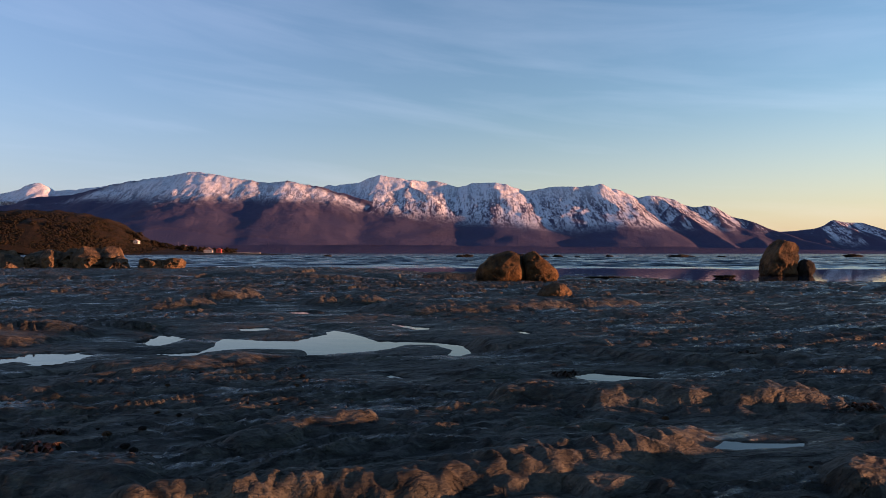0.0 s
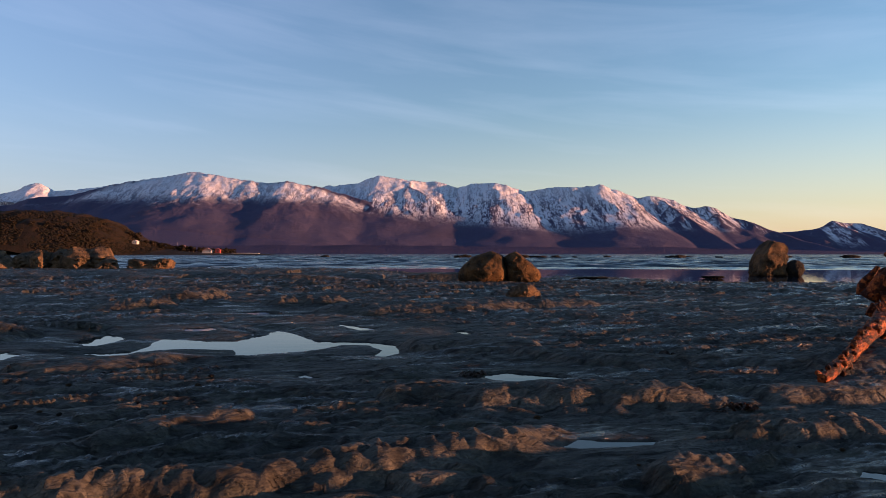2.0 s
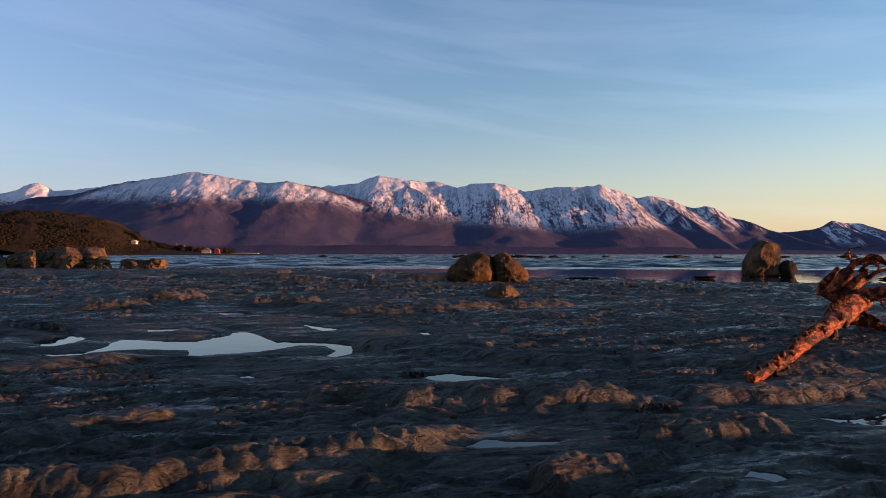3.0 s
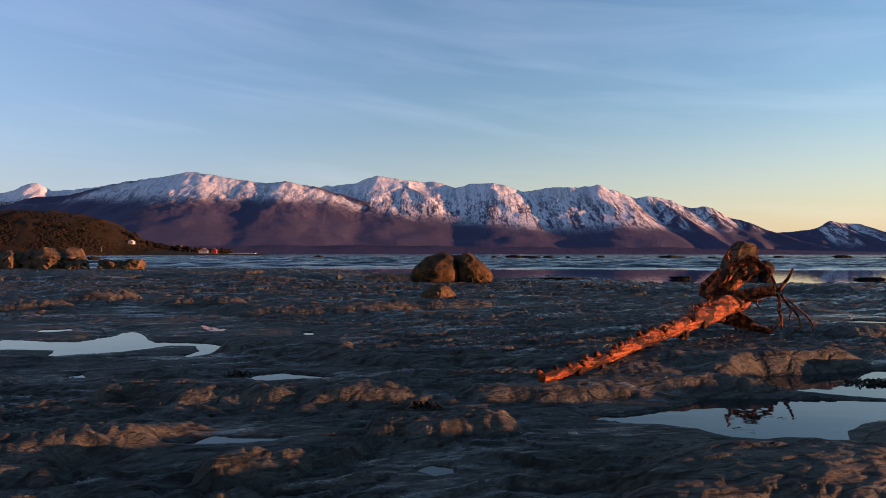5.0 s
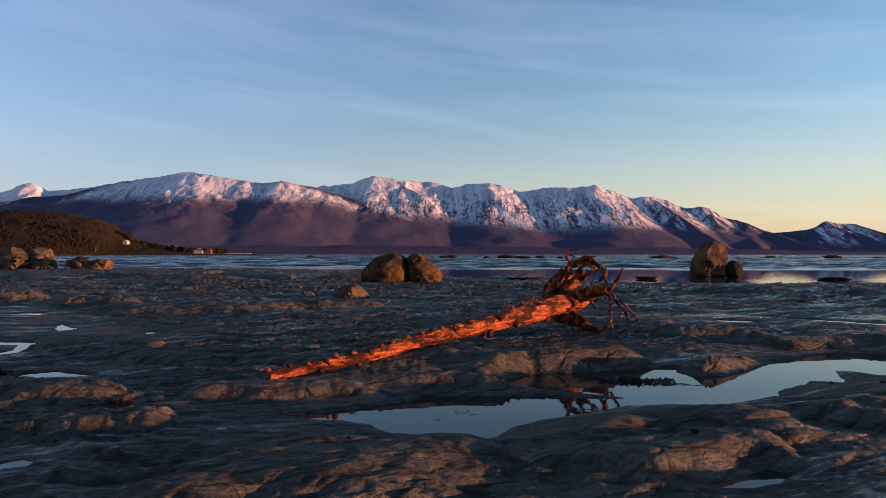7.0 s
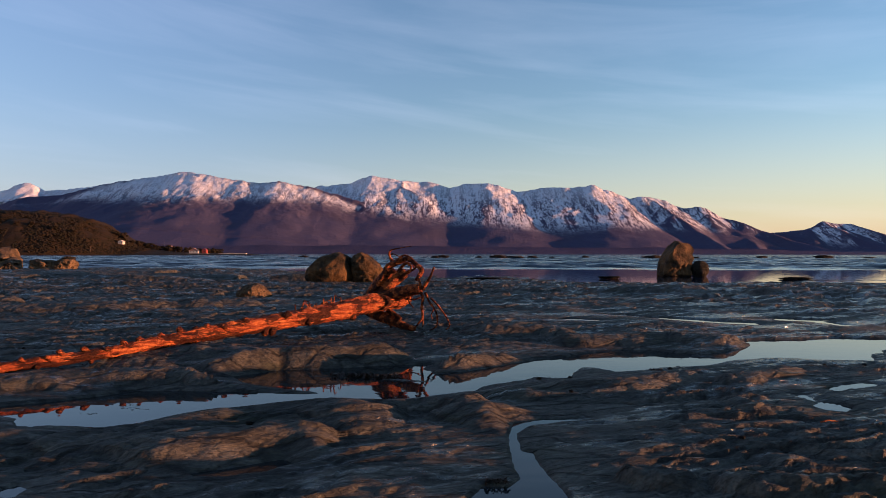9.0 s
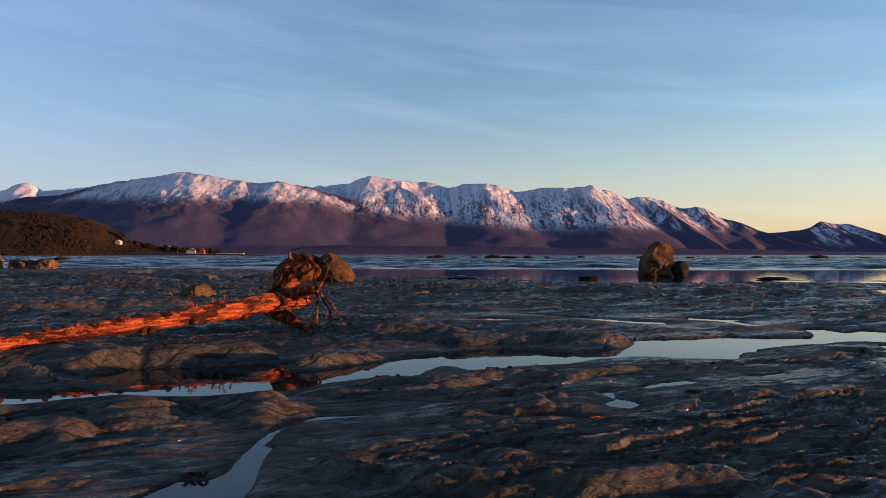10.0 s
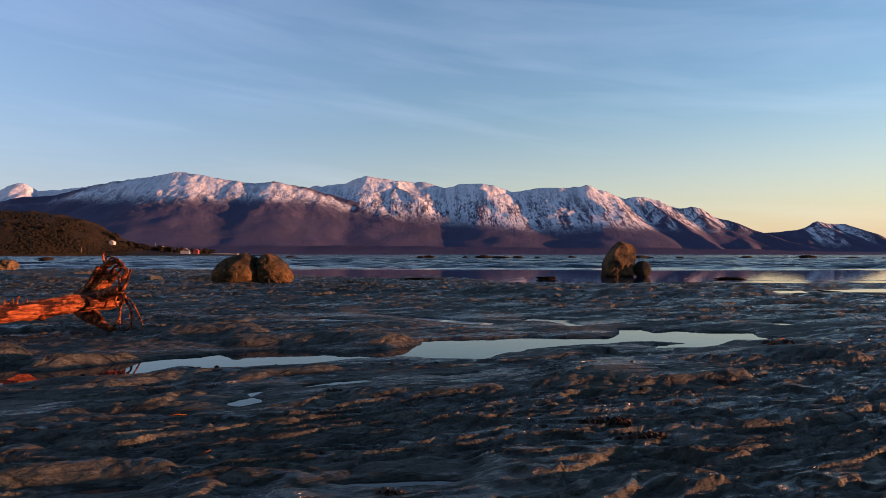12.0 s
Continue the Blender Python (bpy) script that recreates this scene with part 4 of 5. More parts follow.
def tube(bm, points, sides=10, seed=0, rough=0.12, cap=True, pitch=2.0, knobs=0.0):
    """A bent, tapering, knotty limb through (x, y, z, radius). pitch: ring spacing in radii."""
    pts = [Vector(p[:3]) for p in points]
    rad = [p[3] for p in points]
    fine, fr = [], []
    n = len(pts)
    for i in range(n - 1):
        p0, p1, p2, p3 = pts[max(i - 1, 0)], pts[i], pts[i + 1], pts[min(i + 2, n - 1)]
        length = (p2 - p1).length
        steps = max(3, min(60, int(length / (pitch * max(rad[i], 0.02))) + 2))
        for k in range(steps):
            t = k / steps
            fine.append(0.5 * ((2 * p1) + (p2 - p0) * t + (2 * p0 - 5 * p1 + 4 * p2 - p3) * t * t + (3 * p1 - p0 - 3 * p2 + p3) * t ** 3))
            fr.append(rad[i] + (rad[i + 1] - rad[i]) * t)
    fine.append(pts[-1])
    fr.append(rad[-1])
    rings = []
    side = Vector((0.31, -0.52, 0.8))
    for i, (p, r) in enumerate(zip(fine, fr)):
        d = (fine[min(i + 1, len(fine) - 1)] - fine[max(i - 1, 0)]).normalized()
        a = d.cross(side).normalized()
        b = d.cross(a).normalized()
        ring = []
        for k in range(sides):
            w = 2 * math.pi * k / sides
            q = a * math.cos(w) + b * math.sin(w)
            rr = r * (1 + rough * 2.0 * noise.noise(p * 3.0 + q * 0.9 + Vector((seed, 0, 0))) + rough * noise.noise(p * 11.0 + q * 2.0))
            if knobs:
                at = p * 5.0 + q * 1.3
                rr += knobs * (max(0.0, noise.noise(at) - 0.05) * 1.6 - 0.5 * abs(noise.noise(at * 2.3 + Vector((5, 0, 0)))) + 0.25 * noise.noise(at * 5.0))
            ring.append(bm.verts.new(p + q * rr))
        rings.append(ring)
    for r0, r1 in zip(rings[:-1], rings[1:]):
        for k in range(sides):
            bm.faces.new((r0[k], r0[(k + 1) % sides], r1[(k + 1) % sides], r1[k]))
    if cap:
        bm.faces.new(rings[0][::-1])
        bm.faces.new(rings[-1])
    return fine, fr


def limb(name, points, parent, seed=0, sides=8, rough=0.12, label=""):
    bm = bmesh.new()
    tube(bm, points, sides, seed, rough)
    return part(name, bm, WOOD, parent, label)


TRUNK = [(4.22, 5.51, 0.08, 0.044), (4.70, 6.05, 0.105, 0.060), (5.16, 6.58, 0.135, 0.068), (5.59, 7.07, 0.195, 0.080),
         (6.26, 7.84, 0.265, 0.102), (6.92, 8.60, 0.33, 0.126), (7.55, 9.32, 0.41, 0.150), (7.98, 9.78, 0.48, 0.165), (8.20, 9.98, 0.52, 0.10)]


def driftwood_tree():
    tree = tagged(new("driftwood_tree"), "bleached red-brown driftwood trunk with broken knots and upturned tangled roots", "driftwood")
    bm = bmesh.new()
    fine, fr = tube(bm, TRUNK, 44, 1, 0.12, True, 0.28, 0.011)
    part("trunk", bm, WOOD, tree)
    rnd = random.Random(5)
    for k in range(24):
        t = 0.02 + 0.88 * (k + rnd.uniform(-0.45, 0.45)) / 24
        i = min(max(int(t * (len(fine) - 1)), 0), len(fine) - 2)
        p, r = fine[i], fr[i]
        d = (fine[i + 1] - fine[i]).normalized()
        a = d.cross(Vector((0, 0, 1))).normalized()
        b = a.cross(d)
        w = rnd.choice((0.7, 1.1, 1.4, 1.6, 1.9, 2.3, -0.5, -1.0, -1.5))
        q = a * math.cos(w) + b * math.sin(w)
        ln = 0.03 + r * rnd.uniform(0.3, 0.95)
        base, tip = p + q * r * 0.55, p + q * (r + ln * 0.55) - d * ln * 0.45
        limb("broken_knot", [(*(base + d * r * 1.0), r * 0.20), (*(base + d * r * 0.3), r * 0.52), (*(base.lerp(tip, 0.55)), r * 0.46), (*(base.lerp(tip, 0.85)), r * 0.40), (*tip, r * 0.26)], tree, k, 12, 0.22)
    roots = (
        [(7.57, 9.91, 0.48, 0.1383), (7.73, 9.86, 0.74, 0.1014), (7.82, 9.85, 0.87, 0.0738), (7.91, 9.85, 1.02, 0.0507)],
        [(7.68, 9.99, 0.55, 0.1291), (7.83, 9.97, 0.78, 0.1014), (7.98, 9.97, 0.94, 0.0645)],
        [(7.77, 9.80, 0.55, 0.1106), (7.94, 9.79, 0.75, 0.0830), (8.05, 9.80, 0.87, 0.0553), (8.14, 9.82, 0.95, 0.0277)],
        [(7.60, 10.10, 0.55, 0.0922), (7.63, 10.14, 0.69, 0.0738), (7.78, 10.13, 0.85, 0.0553), (7.86, 10.11, 0.98, 0.0369)],
        [(7.90, 9.85, 1.02, 0.0553), (8.05, 9.80, 1.08, 0.0461), (8.20, 9.75, 1.13, 0.0415), (8.33, 9.65, 1.04, 0.0369), (8.42, 9.60, 0.96, 0.0415), (8.39, 9.58, 0.87, 0.0369), (8.33, 9.60, 0.79, 0.0230)],
        [(7.89, 9.90, 0.98, 0.0277), (7.99, 9.87, 1.10, 0.0240), (8.13, 9.87, 1.11, 0.0221), (8.25, 9.83, 1.08, 0.0184), (8.30, 9.76, 0.97, 0.0148)],
        [(7.95, 9.88, 1.02, 0.0240), (7.91, 9.89, 1.11, 0.0203), (7.88, 9.90, 1.21, 0.0184), (7.91, 9.89, 1.27, 0.0138), (8.03, 9.86, 1.30, 0.0092), (8.26, 9.78, 1.34, 0.0055)],
        [(7.99, 9.77, 1.06, 0.0221), (8.11, 9.73, 1.18, 0.0184), (8.23, 9.69, 1.16, 0.0148), (8.28, 9.67, 1.09, 0.0111), (8.20, 9.75, 1.02, 0.0092)],
        [(7.95, 9.93, 1.09, 0.0166), (7.88, 10.00, 1.17, 0.0148), (7.94, 9.98, 1.21, 0.0111), (8.05, 9.95, 1.16, 0.0083)],
        [(8.03, 9.86, 0.91, 0.0369), (8.11, 9.83, 1.02, 0.0277), (8.19, 9.80, 1.06, 0.0221), (8.25, 9.73, 0.99, 0.0184), (8.20, 9.75, 0.88, 0.0148)],
        [(8.11, 9.73, 0.84, 0.0369), (8.20, 9.70, 0.92, 0.0277), (8.30, 9.61, 0.97, 0.0184), (8.35, 9.60, 1.03, 0.0111)],
        [(7.70, 9.82, 0.47, 0.1567), (7.91, 9.70, 0.52, 0.1291), (8.11, 9.58, 0.59, 0.1014), (8.28, 9.49, 0.64, 0.0876), (8.41, 9.43, 0.66, 0.0784)],
        [(8.44, 9.41, 0.65, 0.0313), (8.51, 9.39, 0.77, 0.0258), (8.57, 9.35, 0.87, 0.0221), (8.62, 9.33, 1.01, 0.0148)],
        [(8.43, 9.42, 0.65, 0.0240), (8.39, 9.43, 0.79, 0.0221), (8.37, 9.49, 0.89, 0.0184)],
        [(8.37, 9.44, 0.64, 0.0277), (8.44, 9.39, 0.55, 0.0240), (8.43, 9.37, 0.37, 0.0212), (8.44, 9.33, 0.22, 0.0184), (8.37, 9.34, 0.12, 0.0148), (8.29, 9.37, 0.01, 0.0092)],
        [(8.44, 9.33, 0.22, 0.0138), (8.45, 9.33, 0.14, 0.0111), (8.44, 9.33, 0.07, 0.0074)],
        [(8.48, 9.40, 0.61, 0.0221), (8.55, 9.36, 0.46, 0.0184), (8.65, 9.29, 0.32, 0.0166), (8.67, 9.23, 0.13, 0.0138), (8.60, 9.26, 0.05, 0.0111), (8.55, 9.28, 0.03, 0.0074)],
        [(8.57, 9.37, 0.52, 0.0166), (8.67, 9.33, 0.42, 0.0148), (8.79, 9.24, 0.27, 0.0138), (8.86, 9.21, 0.12, 0.0111), (8.80, 9.23, 0.04, 0.0074)],
        [(8.62, 9.35, 0.35, 0.0111), (8.58, 9.36, 0.27, 0.0092), (8.59, 9.36, 0.20, 0.0065)],
        [(8.26, 9.63, 0.59, 0.0184), (8.22, 9.64, 0.45, 0.0148), (8.29, 9.62, 0.35, 0.0092)],
        [(8.16, 9.81, 0.51, 0.0148), (8.27, 9.77, 0.47, 0.0129), (8.41, 9.72, 0.51, 0.0092)],
        [(7.51, 9.84, 0.33, 0.1199), (7.71, 9.72, 0.23, 0.1014), (7.92, 9.60, 0.16, 0.0830), (8.12, 9.48, 0.09, 0.0645), (8.32, 9.36, 0.04, 0.0369)],
        [(7.88, 9.61, 0.32, 0.0461), (7.97, 9.56, 0.26, 0.0415), (8.10, 9.49, 0.18, 0.0277)],
        [(7.85, 9.72, 0.18, 0.0277), (7.91, 9.70, 0.08, 0.0203), (7.93, 9.69, 0.02, 0.0148)],
        [(7.56, 10.01, 0.59, 0.0203), (7.50, 10.03, 0.55, 0.0166), (7.49, 10.04, 0.59, 0.0129), (7.54, 10.02, 0.63, 0.0092)],
        [(7.75, 10.00, 0.74, 0.0461), (7.83, 10.02, 0.89, 0.0369), (7.90, 9.99, 0.96, 0.0230)],
        [(7.99, 9.82, 0.75, 0.0738), (8.10, 9.78, 0.82, 0.0461), (8.18, 9.75, 0.86, 0.0277)],
        [(7.66, 9.81, 0.64, 0.0553), (7.76, 9.77, 0.80, 0.0461), (7.85, 9.76, 0.99, 0.0369), (7.88, 9.75, 1.04, 0.0277)],
    )
    for k, r in enumerate(roots):
        limb("root", r, tree, 50 + k, 9, 0.09)
    for k in range(16):    # torn fibres on the upper side of the trunk
        f = rnd.uniform(0, 1)
        x, y, z = 6.70 + 0.50 * f, 8.36 + 0.55 * f, 0.41 + 0.06 * f + rnd.uniform(-0.02, 0.03)
        x += rnd.uniform(-0.05, 0.05)
        lift, lean, back = rnd.uniform(0.02, 0.12), rnd.uniform(-0.14, 0.05), rnd.uniform(-0.06, 0.06)
        limb("torn_fibre", [(x, y, z - 0.02, 0.012), (x + lean * 0.5, y + back, z + lift, 0.009), (x + lean * 1.3, y + 2 * back, z + lift * rnd.uniform(0.3, 1.1), 0.004)], tree, 80 + k, 5)
    return tree


driftwood_tree()


def named(ob, label, category, group=""):
    return tagged(ob, label, category, group)


def boulders():
    named(stone("boulder", (2.95, 33.3, -0.36), (3.15, 2.4, 1.78), TAN_STONE, 1, 5, 0.10, 0.20, (((1.0, -0.35, 0.12), 0.80), ((-0.3, -0.8, 0.5), 0.93)), pits=0.05, taper=0.30, lean=0.40),
          "large rounded olive-tan boulder split from its neighbour", "boulder", "split boulders")
    named(stone("boulder", (5.10, 33.4, -0.36), (2.45, 2.2, 1.84), TAN_STONE, 2, 5, 0.12, 0.15, (((-1.0, -0.1, -0.1), 0.74), ((0.75, -0.2, 0.7), 0.80), ((0.3, -1, 0.1), 0.9)), pits=0.13, taper=0.42, lean=-0.42),
          "rough tan boulder half with pitted rounded side", "boulder", "split boulders")
    named(stone("standing_rock", (30.75, 58.8, -1.0), (3.35, 3.0, 3.42), BROWN_STONE, 3, 5, 0.16, 0.55, (((0.2, -1, 0.3), 0.85), ((0.15, 0, 1.0), 0.95), ((-0.8, 0, 0.55), 0.86)), sink=0.05, jag=0.05, pits=0.06, beds=0.16, taper=0.38, lean=0.62),
          "tall leaning tan rock standing in shallow water", "rock")
    named(stone("boulder", (33.0, 58.0, -1.0), (1.55, 1.5, 1.72), DARK_STONE, 4, 4, 0.12, sink=0.05),
          "dark rounded boulder in shallow water beside the tall rock", "boulder")
    # the pale outcrop by the water
    rnd = random.Random(9)
    for k, (x, w, h) in enumerate(((-45.5, 3.2, 1.5), (-43.0, 2.8, 1.7), (-40.8, 2.6, 1.45), (-38.6, 2.4, 1.6), (-36.6, 2.2, 1.35), (-34.8, 2.1, 1.6), (-33.2, 1.9, 1.85), (-31.8, 2.2, 2.15), (-30.2, 2.3, 2.25), (-28.7, 2.2, 1.75), (-27.4, 1.7, 1.2))):
        cuts = [((rnd.uniform(-1, 1), rnd.uniform(-1, 0.2), rnd.uniform(-0.1, 1)), rnd.uniform(0.62, 0.86)) for _ in range(8)]
        named(stone("outcrop_rock", (x, 54 + 0.8 * (k % 2), -0.42), (w * 1.3, 2.8, 0.85 * h + 0.45), PALE_STONE, 10 + k, 5, 0.34, 0.4, cuts, turn=rnd.uniform(-30, 30), jag=0.26, pits=0.10, beds=0.18, taper=rnd.uniform(0.0, 0.4)),
              "jagged pale limestone outcrop on the reef edge", "rock", "outcrop rocks")
    for k, (x, w, h) in enumerate(((-24.2, 2.2, 0.75), (-22.6, 1.7, 0.95))):
        named(stone("outcrop_rock", (x, 53.5, -0.35), (w, 1.8, h + 0.3), PALE_STONE, 20 + k, 5, 0.36, 0.35, jag=0.10, pits=0.10),
              "small pale limestone rock at the waterline", "rock", "outcrop rocks")
    named(stone("rock_mound", (3.25, 18.4, ground_at(3.25, 18.4) - 0.03), (1.25, 0.9, 0.62), PALE_STONE, 31, 5, 0.2, 0.1, sink=0.3, pits=0.08, taper=0.45),
          "low tan dome of rock rising from the reef", "rock")
    # dark ledges awash at the reef's outer edge
    for k, (x, y, w, d) in enumerate(((8.3, 40.5, 2.4, 1.4), (12.8, 49.5, 3.6, 1.6), (23.0, 52.0, 1.8, 1.0), (38.0, 51.0, 2.6, 1.2), (33.8, 60.5, 1.2, 0.8))):
        named(stone("reef_ledge", (x, y, (ground_at(x, y) if y < 43 else SEA_LEVEL) - 0.1), (0.75 * w, d, 0.26), DARK_STONE, 40 + k, 5, 0.40, 0.2, sink=0.1, jag=0.5),
              "low dark ledge awash at the edge of the reef", "rock", "reef ledges")
    # skerries far out
    for k, (x, y, w, h) in enumerate(((8, 300, 4, 0.9), (12, 310, 6, 1.3), (30, 320, 3, 0.9), (38, 300, 8, 1.3), (46, 304, 9, 1.0), (54, 300, 5, 1.2), (63, 300, 2.5, 0.8), (86, 330, 4, 1.0),
                                      (111, 300, 9, 1.2), (118, 305, 5, 0.9), (131, 300, 3, 0.7), (168, 310, 5, 1.1), (172, 315, 3, 0.8), (187, 290, 9, 1.6), (214, 300, 6, 0.9), (-95, 180, 3.6, 1.1), (-60, 330, 5, 0.9))):
        named(stone("skerry", (x, y, SEA_LEVEL - 0.3), (w * 0.8, 3.0, 0.6 * h + 0.55), DARK_STONE, 60 + k, 4, 0.45, 0.2, sink=0.1, jag=0.6),
              "small dark rock breaking the surface of the bay", "rock", "skerries")


boulders()


# ---------------------------------------------------------------- the headland and the wharf across the bay
def headland():
    xs, ys = np.linspace(-980, -180, 330), np.linspace(690, 960, 90)
    X, Y = np.meshgrid(xs, ys)
    top = crest(X, (-980, 40), (-700, 50), (-600, 52), (-542, 52.5), (-500, 54), (-452, 49), (-418, 43), (-393, 30), (-376, 18), (-359, 9), (-330, 5), (-300, 3.0), (-240, 2.0), (-180, -2.5))
    mid = 800 + 0.10 * (X + 400)
    c = 1 - np.clip(np.abs(Y - mid) / (62 + 0.9 * top), 0, 1.25) ** 2
    H = top * np.clip(c, -0.3, 1) + np.clip(c, 0, 1) * (0.10 * top + 0.4) * fbm(X / 34, Y / 34, 4, 120) - 1.0
    ob = new("headland", grid_mesh("headland", X, Y, H, HILL))
    tagged(ob, "brown scrub-covered headland running out to a low spit", "hill", kind="structure")

    def land(x, y):
        t = float(crest(np.array([x]), (-980, 40), (-700, 50), (-600, 52), (-542, 52.5), (-500, 54), (-452, 49), (-418, 43), (-393, 30), (-376, 18), (-359, 9), (-330, 5), (-300, 3.0), (-240, 2.0), (-180, -2.5))[0])
        m = 800 + 0.10 * (x + 400)
        return t * max(-0.3, 1 - min(abs(y - m) / (62 + 0.9 * t), 1.25) ** 2) - 1.0

    rnd = random.Random(3)
    # scrub: many small uneven clumps on the slope
    ico = bmesh.new()
    bmesh.ops.create_icosphere(ico, subdivisions=1, radius=1.0)
    shape = [(v.co.copy()) for v in ico.verts]
    tris = [[v.index for v in f.verts] for f in ico.faces]
    ico.free()
    verts, faces = [], []

    def clump(x, y, z, r):
        b = len(verts)
        for p in shape:
            k = r * rnd.uniform(0.65, 1.25)
            verts.append((x + p.x * k * 1.3, y + p.y * k, z + p.z * k * 0.8))
        faces.extend([[b + i for i in t] for t in tris])

    for _ in range(15000):
        x = rnd.uniform(-720, -345)
        y = rnd.uniform(697, 800)
        z = land(x, y)
        if z < 1.0 or noise.noise(Vector((x / 22, y / 22, 0))) < -0.55:
            continue
        clump(x, y, z - 0.1, rnd.uniform(0.6, 1.9) * (1.0 + 0.6 * noise.noise(Vector((x / 30, y / 30, 5)))))
    me = bpy.data.meshes.new("scrub")
    me.from_pydata(verts, [], faces)
    me.materials.append(LEAVES)
    tagged(new("scrub", me), "dark olive coastal scrub on the hillside", "scrub", kind="stuff")
    # single trees on the spit and by the foot of the hill
    spots = [(-377, 790, 9), (-384, 786, 7), (-362, 800, 6), (-352, 806, 4), (-343, 810, 5), (-336, 815, 7), (-330, 812, 8), (-324, 818, 7), (-318, 815, 6),
             (-345, 800, 4), (-312, 820, 6), (-306, 822, 7), (-300, 824, 6), (-294, 830, 5), (-358, 795, 4), (-282, 846, 7), (-277, 848, 6), (-410, 740, 5), (-430, 735, 6),
             (-455, 735, 5), (-470, 730, 6), (-490, 728, 5), (-510, 728, 6), (-530, 726, 5), (-288, 838, 5), (-368, 792, 5)]
    spots += [(-366 + 4.1 * k + rnd.uniform(-2, 2), 806 + 1.1 * k, rnd.uniform(4, 8)) for k in range(22)]
    for k, (x, y, h) in enumerate(spots):
        base = max(land(x, y), -0.5)
        h *= 1.15
        tree = tagged(new("tree"), "dark rounded coastal tree on the low spit", "tree", "spit trees")
        tree.location = (x, y, base)
        b = bmesh.new()
        tube(b, [(0, 0, -0.3, 0.3), (0.1, 0, h * 0.3, 0.22), (0.3, 0.1, h * 0.62, 0.1)], 6)
        tube(b, [(0.05, 0, h * 0.28, 0.14), (-h * 0.22, 0.2, h * 0.55, 0.06)], 5)
        tube(b, [(0.05, 0, h * 0.25, 0.14), (h * 0.24, -0.2, h * 0.52, 0.06)], 5)
        part("trunk", b, TIMBER, tree)
        verts, faces = [], []
        for _ in range(22):
            a, r = rnd.uniform(0, 6.28), h * 0.55 * rnd.random() ** 0.6
            clump(r * math.cos(a), 0.8 * r * math.sin(a), h * rnd.uniform(0.12, 0.88) * (1 - 0.35 * r / h), h * rnd.uniform(0.10, 0.22))
        cm = bpy.data.meshes.new("crown")
        cm.from_pydata(verts, [], faces)
        cm.materials.append(LEAVES)
        new("crown", cm).parent = tree
    return land


def box(bm, x0, x1, y0, y1, z0, z1):
    v = [bm.verts.new(p) for p in ((x0, y0, z0), (x1, y0, z0), (x1, y1, z0), (x0, y1, z0), (x0, y0, z1), (x1, y0, z1), (x1, y1, z1), (x0, y1, z1))]
    for f in ((0, 3, 2, 1), (4, 5, 6, 7), (0, 1, 5, 4), (1, 2, 6, 5), (2, 3, 7, 6), (3, 0, 4, 7)):
        bm.faces.new([v[i] for i in f])


def house(at, w, d, h, wall, roof, label, windows=2, gable=True):
    ob = tagged(new("house"), label, "house")
    ob.location = at
    bm = bmesh.new()
    box(bm, -w / 2, w / 2, -d / 2, d / 2, 0, h)
    part("wall", bm, wall, ob, shade=False)
    bm = bmesh.new()
    e, r = 0.3, (w * 0.30 if gable else 0.25)
    prof = [(-w / 2 - e, h - 0.1), (0, h + r), (w / 2 + e, h - 0.1), (w / 2 + e, h + 0.12), (0, h + r + 0.22), (-w / 2 - e, h + 0.12)]
    a = [bm.verts.new((x, -d / 2 - e, z)) for x, z in prof]
    b = [bm.verts.new((x, d / 2 + e, z)) for x, z in prof]
    for i in range(6):
        bm.faces.new((a[i], a[(i + 1) % 6], b[(i + 1) % 6], b[i]))
    bm.faces.new((a[0], a[5], a[4], a[1]))
    bm.faces.new((a[1], a[4], a[3], a[2]))
    bm.faces.new((b[0], b[1], b[4], b[5]))
    bm.faces.new((b[1], b[2], b[3], b[4]))
    # gable ends
    for q in (-d / 2, d / 2):
        bm.faces.new([bm.verts.new(p) for p in ((-w / 2, q, h), (w / 2, q, h), (0, q, h + r))])
    part("roof", bm, roof, ob, shade=False)
    for k in range(windows):
        x = -w / 2 + w * (k + 0.5) / windows
        bm = bmesh.new()
        box(bm, x - 0.45, x + 0.45, -d / 2 - 0.05, -d / 2 + 0.05, h * 0.40, h * 0.80)
        part("window", bm, DARK_GLASS, ob, shade=False)
    return ob


DARK_GLASS = plain("dark_window_glass", (0.02, 0.022, 0.025), 0.1, 0.1)


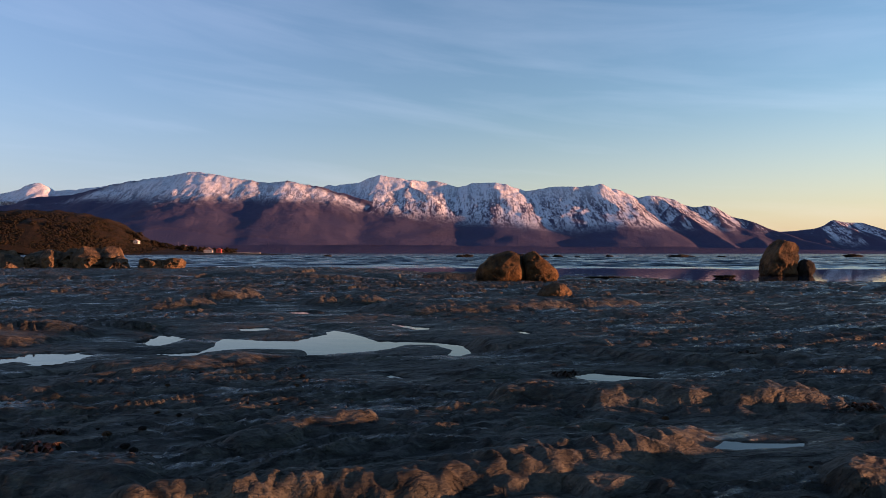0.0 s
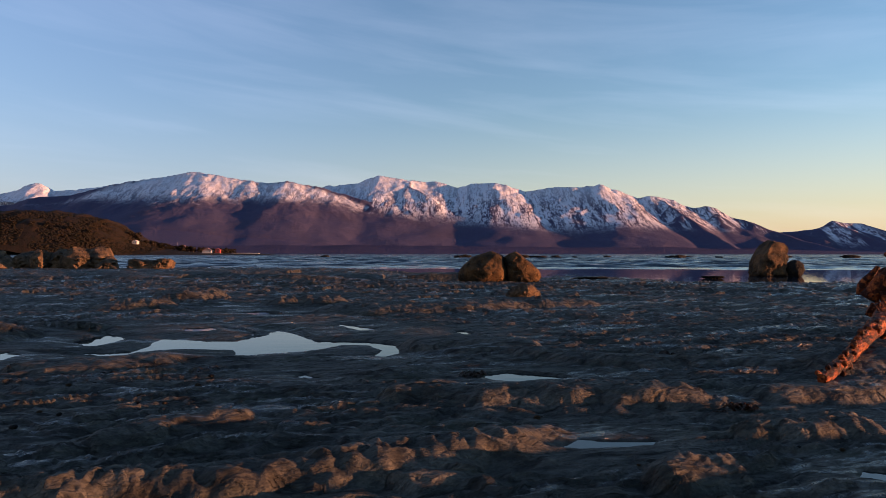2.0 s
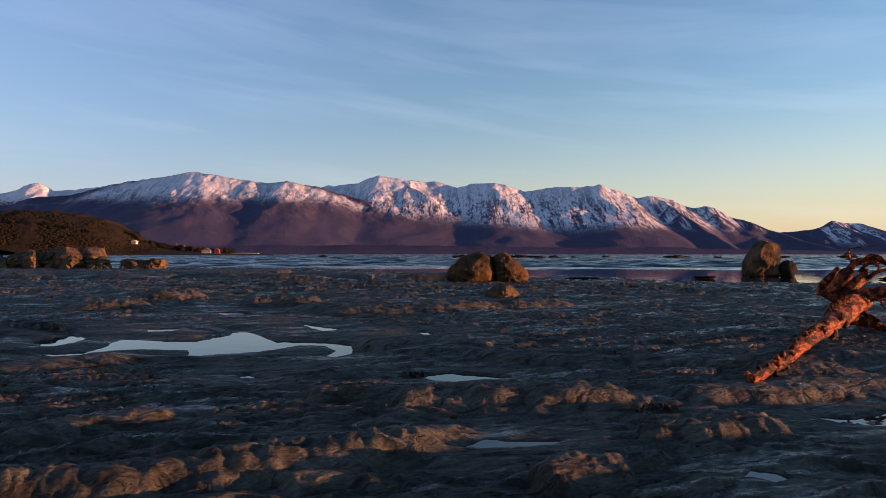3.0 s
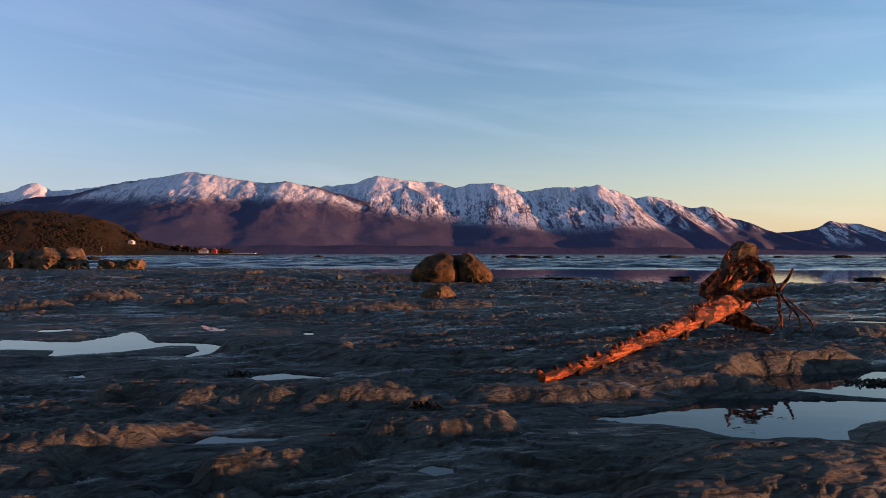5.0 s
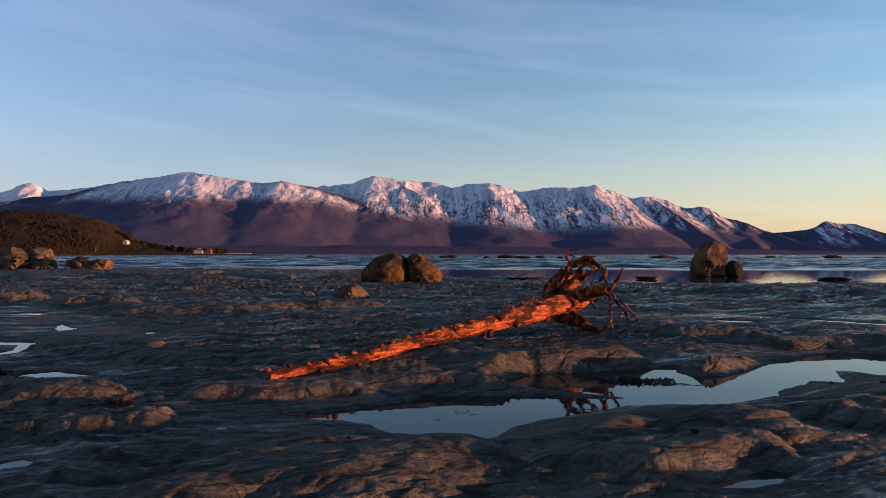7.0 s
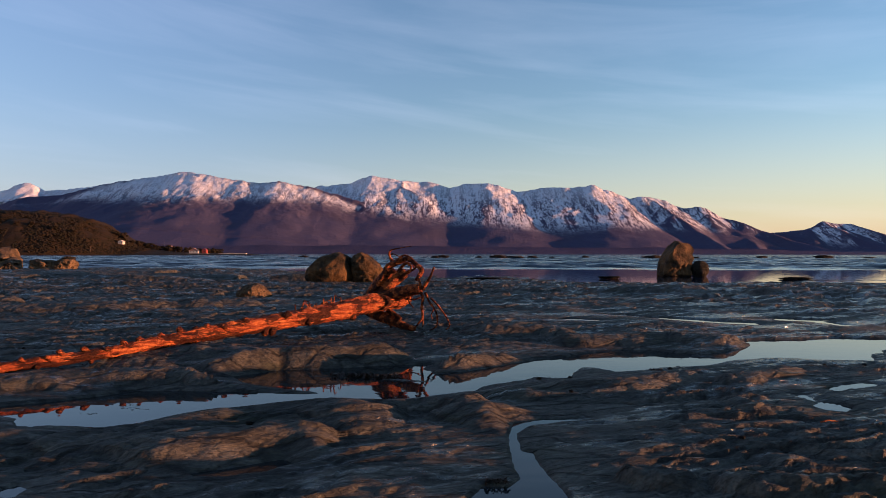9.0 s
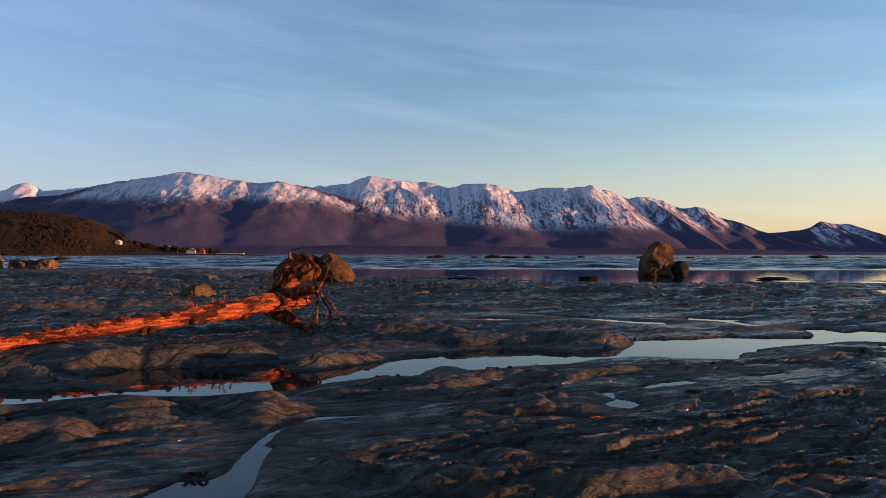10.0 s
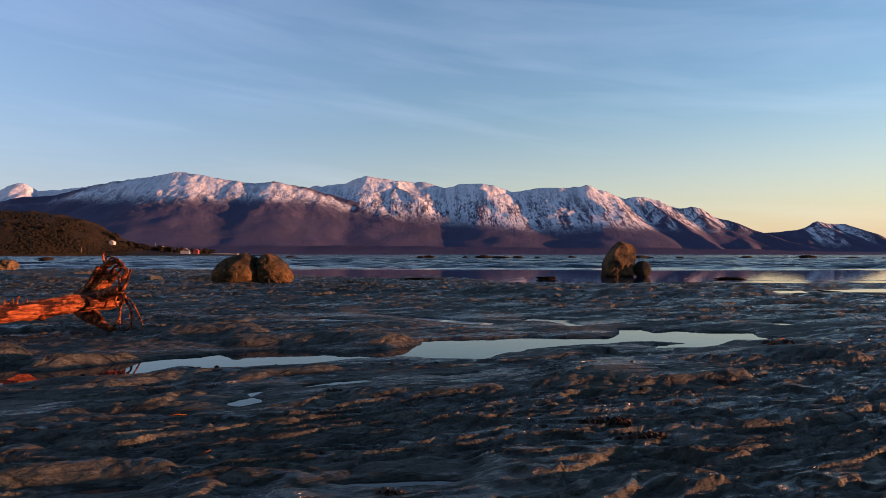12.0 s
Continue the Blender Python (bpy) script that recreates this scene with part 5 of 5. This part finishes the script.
def settlement(land):
    house((-371, 772, land(-371, 772) + 0.2), 5.5, 6, 3.4, WHITE_PAINT, WHITE_PAINT, "small white house on the foot of the hill")
    house((-424, 722, 1.0), 8, 6, 3.2, GREY_ROOF, GREY_ROOF, "low pinkish cottage by the shore")
    house((-437, 726, 1.4), 5, 5, 5.0, GREY_ROOF, GREY_ROOF, "tall gabled cottage below the hill")
    house((-333, 824, 6.0), 7, 6, 3.0, WHITE_PAINT, GREY_ROOF, "pale house among the spit's trees", 3)
    house((-312, 832, 4.0), 5, 6, 3.0, WHITE_PAINT, GREY_ROOF, "pale house among the spit's trees", 2)
    # poles on the beach
    for k, x in enumerate((-412, -408, -402, -398.5, -396, -389, -383)):
        bm = bmesh.new()
        tube(bm, [(0, 0, -1, 0.22), (0.05, 0, 4.5, 0.20), (0.0, 0, 8.0 - 1.3 * (k % 3), 0.16)], 6)
        p = part("mooring_pole", bm, TIMBER)
        p.location = (x, 726, 0.5)
        tagged(p, "bare weathered timber pole on the beach", "pole", "beach poles")
    # the wharf on piles, with its sheds
    wharf = tagged(new("wharf"), "grey timber wharf standing on piles over the water", "wharf")
    wharf.location = (-288, 792, -0.6)
    bm = bmesh.new()
    box(bm, -14, 14, -4, 4, 1.6, 2.1)
    part("deck", bm, TIMBER, wharf, shade=False)
    for x in (-13, -9, -5, -1, 3, 7, 11):
        bm = bmesh.new()
        tube(bm, [(x, -3.6, -2.0, 0.30), (x + 0.1, -3.6, 0.4, 0.28), (x, -3.6, 1.7, 0.28)], 7)
        part("pile", bm, TIMBER, wharf)
    house((-290.5, 791, 1.5), 11, 6, 3.0, WHITE_PAINT, GREY_ROOF, "pale shed with a pinkish gabled roof on the wharf", 3)
    house((-278, 792, 1.5), 5.5, 5, 4.0, RED_PAINT, RED_PAINT, "red painted shed on the wharf", 1)
    house((-248, 806, 0.6), 34, 5, 0.8, WHITE_PAINT, WHITE_PAINT, "long low white shed along the spit", 9, False)
    bm = bmesh.new()
    tube(bm, [(0, 0, 0, 0.15), (0, 0, 5, 0.12), (0, 0, 9, 0.08)], 6)
    m = part("flag_mast", bm, WHITE_PAINT)
    m.location = (-338, 815, 6.0)
    tagged(m, "thin white mast above the spit's trees", "mast")


settlement(headland())


# ---------------------------------------------------------------- small things on the reef
def kelp(x, y, size, seed, long=1.0, level=None, curl=0.42):
    """A tangle of wet brown kelp straps."""
    rnd = random.Random(seed)
    bm = bmesh.new()
    for k in range(int((26 if curl > 0.2 else 7) * long)):
        a = rnd.uniform(0, 6.28)
        px, py = rnd.uniform(-1, 1) * size * long, rnd.uniform(-1, 1) * size * 0.6
        w = size * rnd.uniform(0.05, 0.12)
        last = None
        ln = size * rnd.uniform(0.5, 1.1)
        for i in range(5):
            t = i / 4
            cx = px + math.cos(a) * ln * (t - 0.5)
            cy = py + math.sin(a) * ln * (t - 0.5)
            cz = size * (curl * math.sin(math.pi * t) * rnd.uniform(0.3, 1.0) + 0.03)
            nx, ny = -math.sin(a) * w, math.cos(a) * w
            pair = (bm.verts.new((cx + nx, cy + ny, cz)), bm.verts.new((cx - nx, cy - ny, cz + w * 0.5)))
            if last:
                bm.faces.new((last[0], last[1], pair[1], pair[0]))
            last = pair
            a += rnd.uniform(-0.4, 0.4)
    bmesh.ops.solidify(bm, geom=bm.faces[:], thickness=0.004)
    ob = part("kelp", bm, WEED)
    ob.location = (x, y, ground_at(x, y) if level is None else level)
    return tagged(ob, "clump of dark brown wet kelp lying on the reef", "seaweed", "kelp clumps")


for k, (x, y, size, long) in enumerate(((1.20, 6.30, 0.12, 1.0), (3.17, 4.82, 0.09, 1.4), (14.70, 3.72, 0.10, 2.0), (14.88, 3.40, 0.10, 1.6), (3.50, 7.36, 0.10, 1.0), (3.02, 4.79, 0.05, 1.2),
                                        (7.72, 6.32, 0.11, 2.0), (8.08, 6.26, 0.09, 2.0), (18.15, 7.68, 0.14, 1.3), (12.55, 4.82, 0.05, 1.5), (-2.31, 3.60, 0.12, 1.2), (8.98, 2.84, 0.05, 1.2),
                                        (-2.56, 4.11, 0.07, 2.0), (13.22, 2.39, 0.06, 1.2), (5.1, 3.9, 0.05, 1.5), (10.9, 5.9, 0.05, 1.2), (16.3, 5.2, 0.07, 1.2))):
    kelp(x, y, size, 100 + k, long)
for k, (x, y) in enumerate(((6.02, 4.95), (6.12, 4.89), (6.01, 5.05), (5.75, 4.75), (9.9, 6.3))):
    kelp(x, y, 0.045, 140 + k, 1.8, -0.124, 0.08)


def twig(points, label):
    bm = bmesh.new()
    x, y = points[0][:2]
    g = ground_at(x, y)
    tube(bm, [(a - x, b - y, c, r) for a, b, c, r in points], 6, 3)
    ob = part("twig", bm, WOOD)
    ob.location = (x, y, g)
    return tagged(ob, label, "stick", "loose twigs")


twig([(11.98, 3.05, 0.0, 0.005), (12.01, 3.08, 0.012, 0.005), (12.04, 3.11, 0.02, 0.003)], "short orange stick lying on the rock")
twig([(11.42, 3.98, 0.01, 0.006), (11.48, 3.99, 0.02, 0.006), (11.56, 4.00, 0.01, 0.004)], "short reddish stick lying on the rock")
twig([(18.0, 7.6, 0.0, 0.016), (18.14, 7.66, 0.05, 0.012), (18.26, 7.7, 0.08, 0.006)], "short dark branch lying on the rock")


def pebbles():
    rnd = random.Random(21)
    spots = []
    for _ in range(22):
        spots.append((rnd.uniform(-2.6, -1.3), rnd.uniform(3.6, 6.4), rnd.uniform(0.010, 0.028)))
    for _ in range(34):
        spots.append((rnd.uniform(0.5, 16.0), rnd.uniform(3.0, 7.5), rnd.uniform(0.010, 0.025)))
    for k, (x, y, r) in enumerate(spots):
        g = ground_at(x, y)
        named(stone("pebble", (x, y, g), (r * 2.4, r * 2, r * 1.4), (TAN_STONE, DARK_STONE, DARK_STONE)[k % 3], 200 + k, 2, 0.2, sink=0.2),
              ("tan loose pebble on the reef", "dark loose pebble on the reef", "dark loose pebble on the reef")[k % 3], "pebble", "loose pebbles")


pebbles()
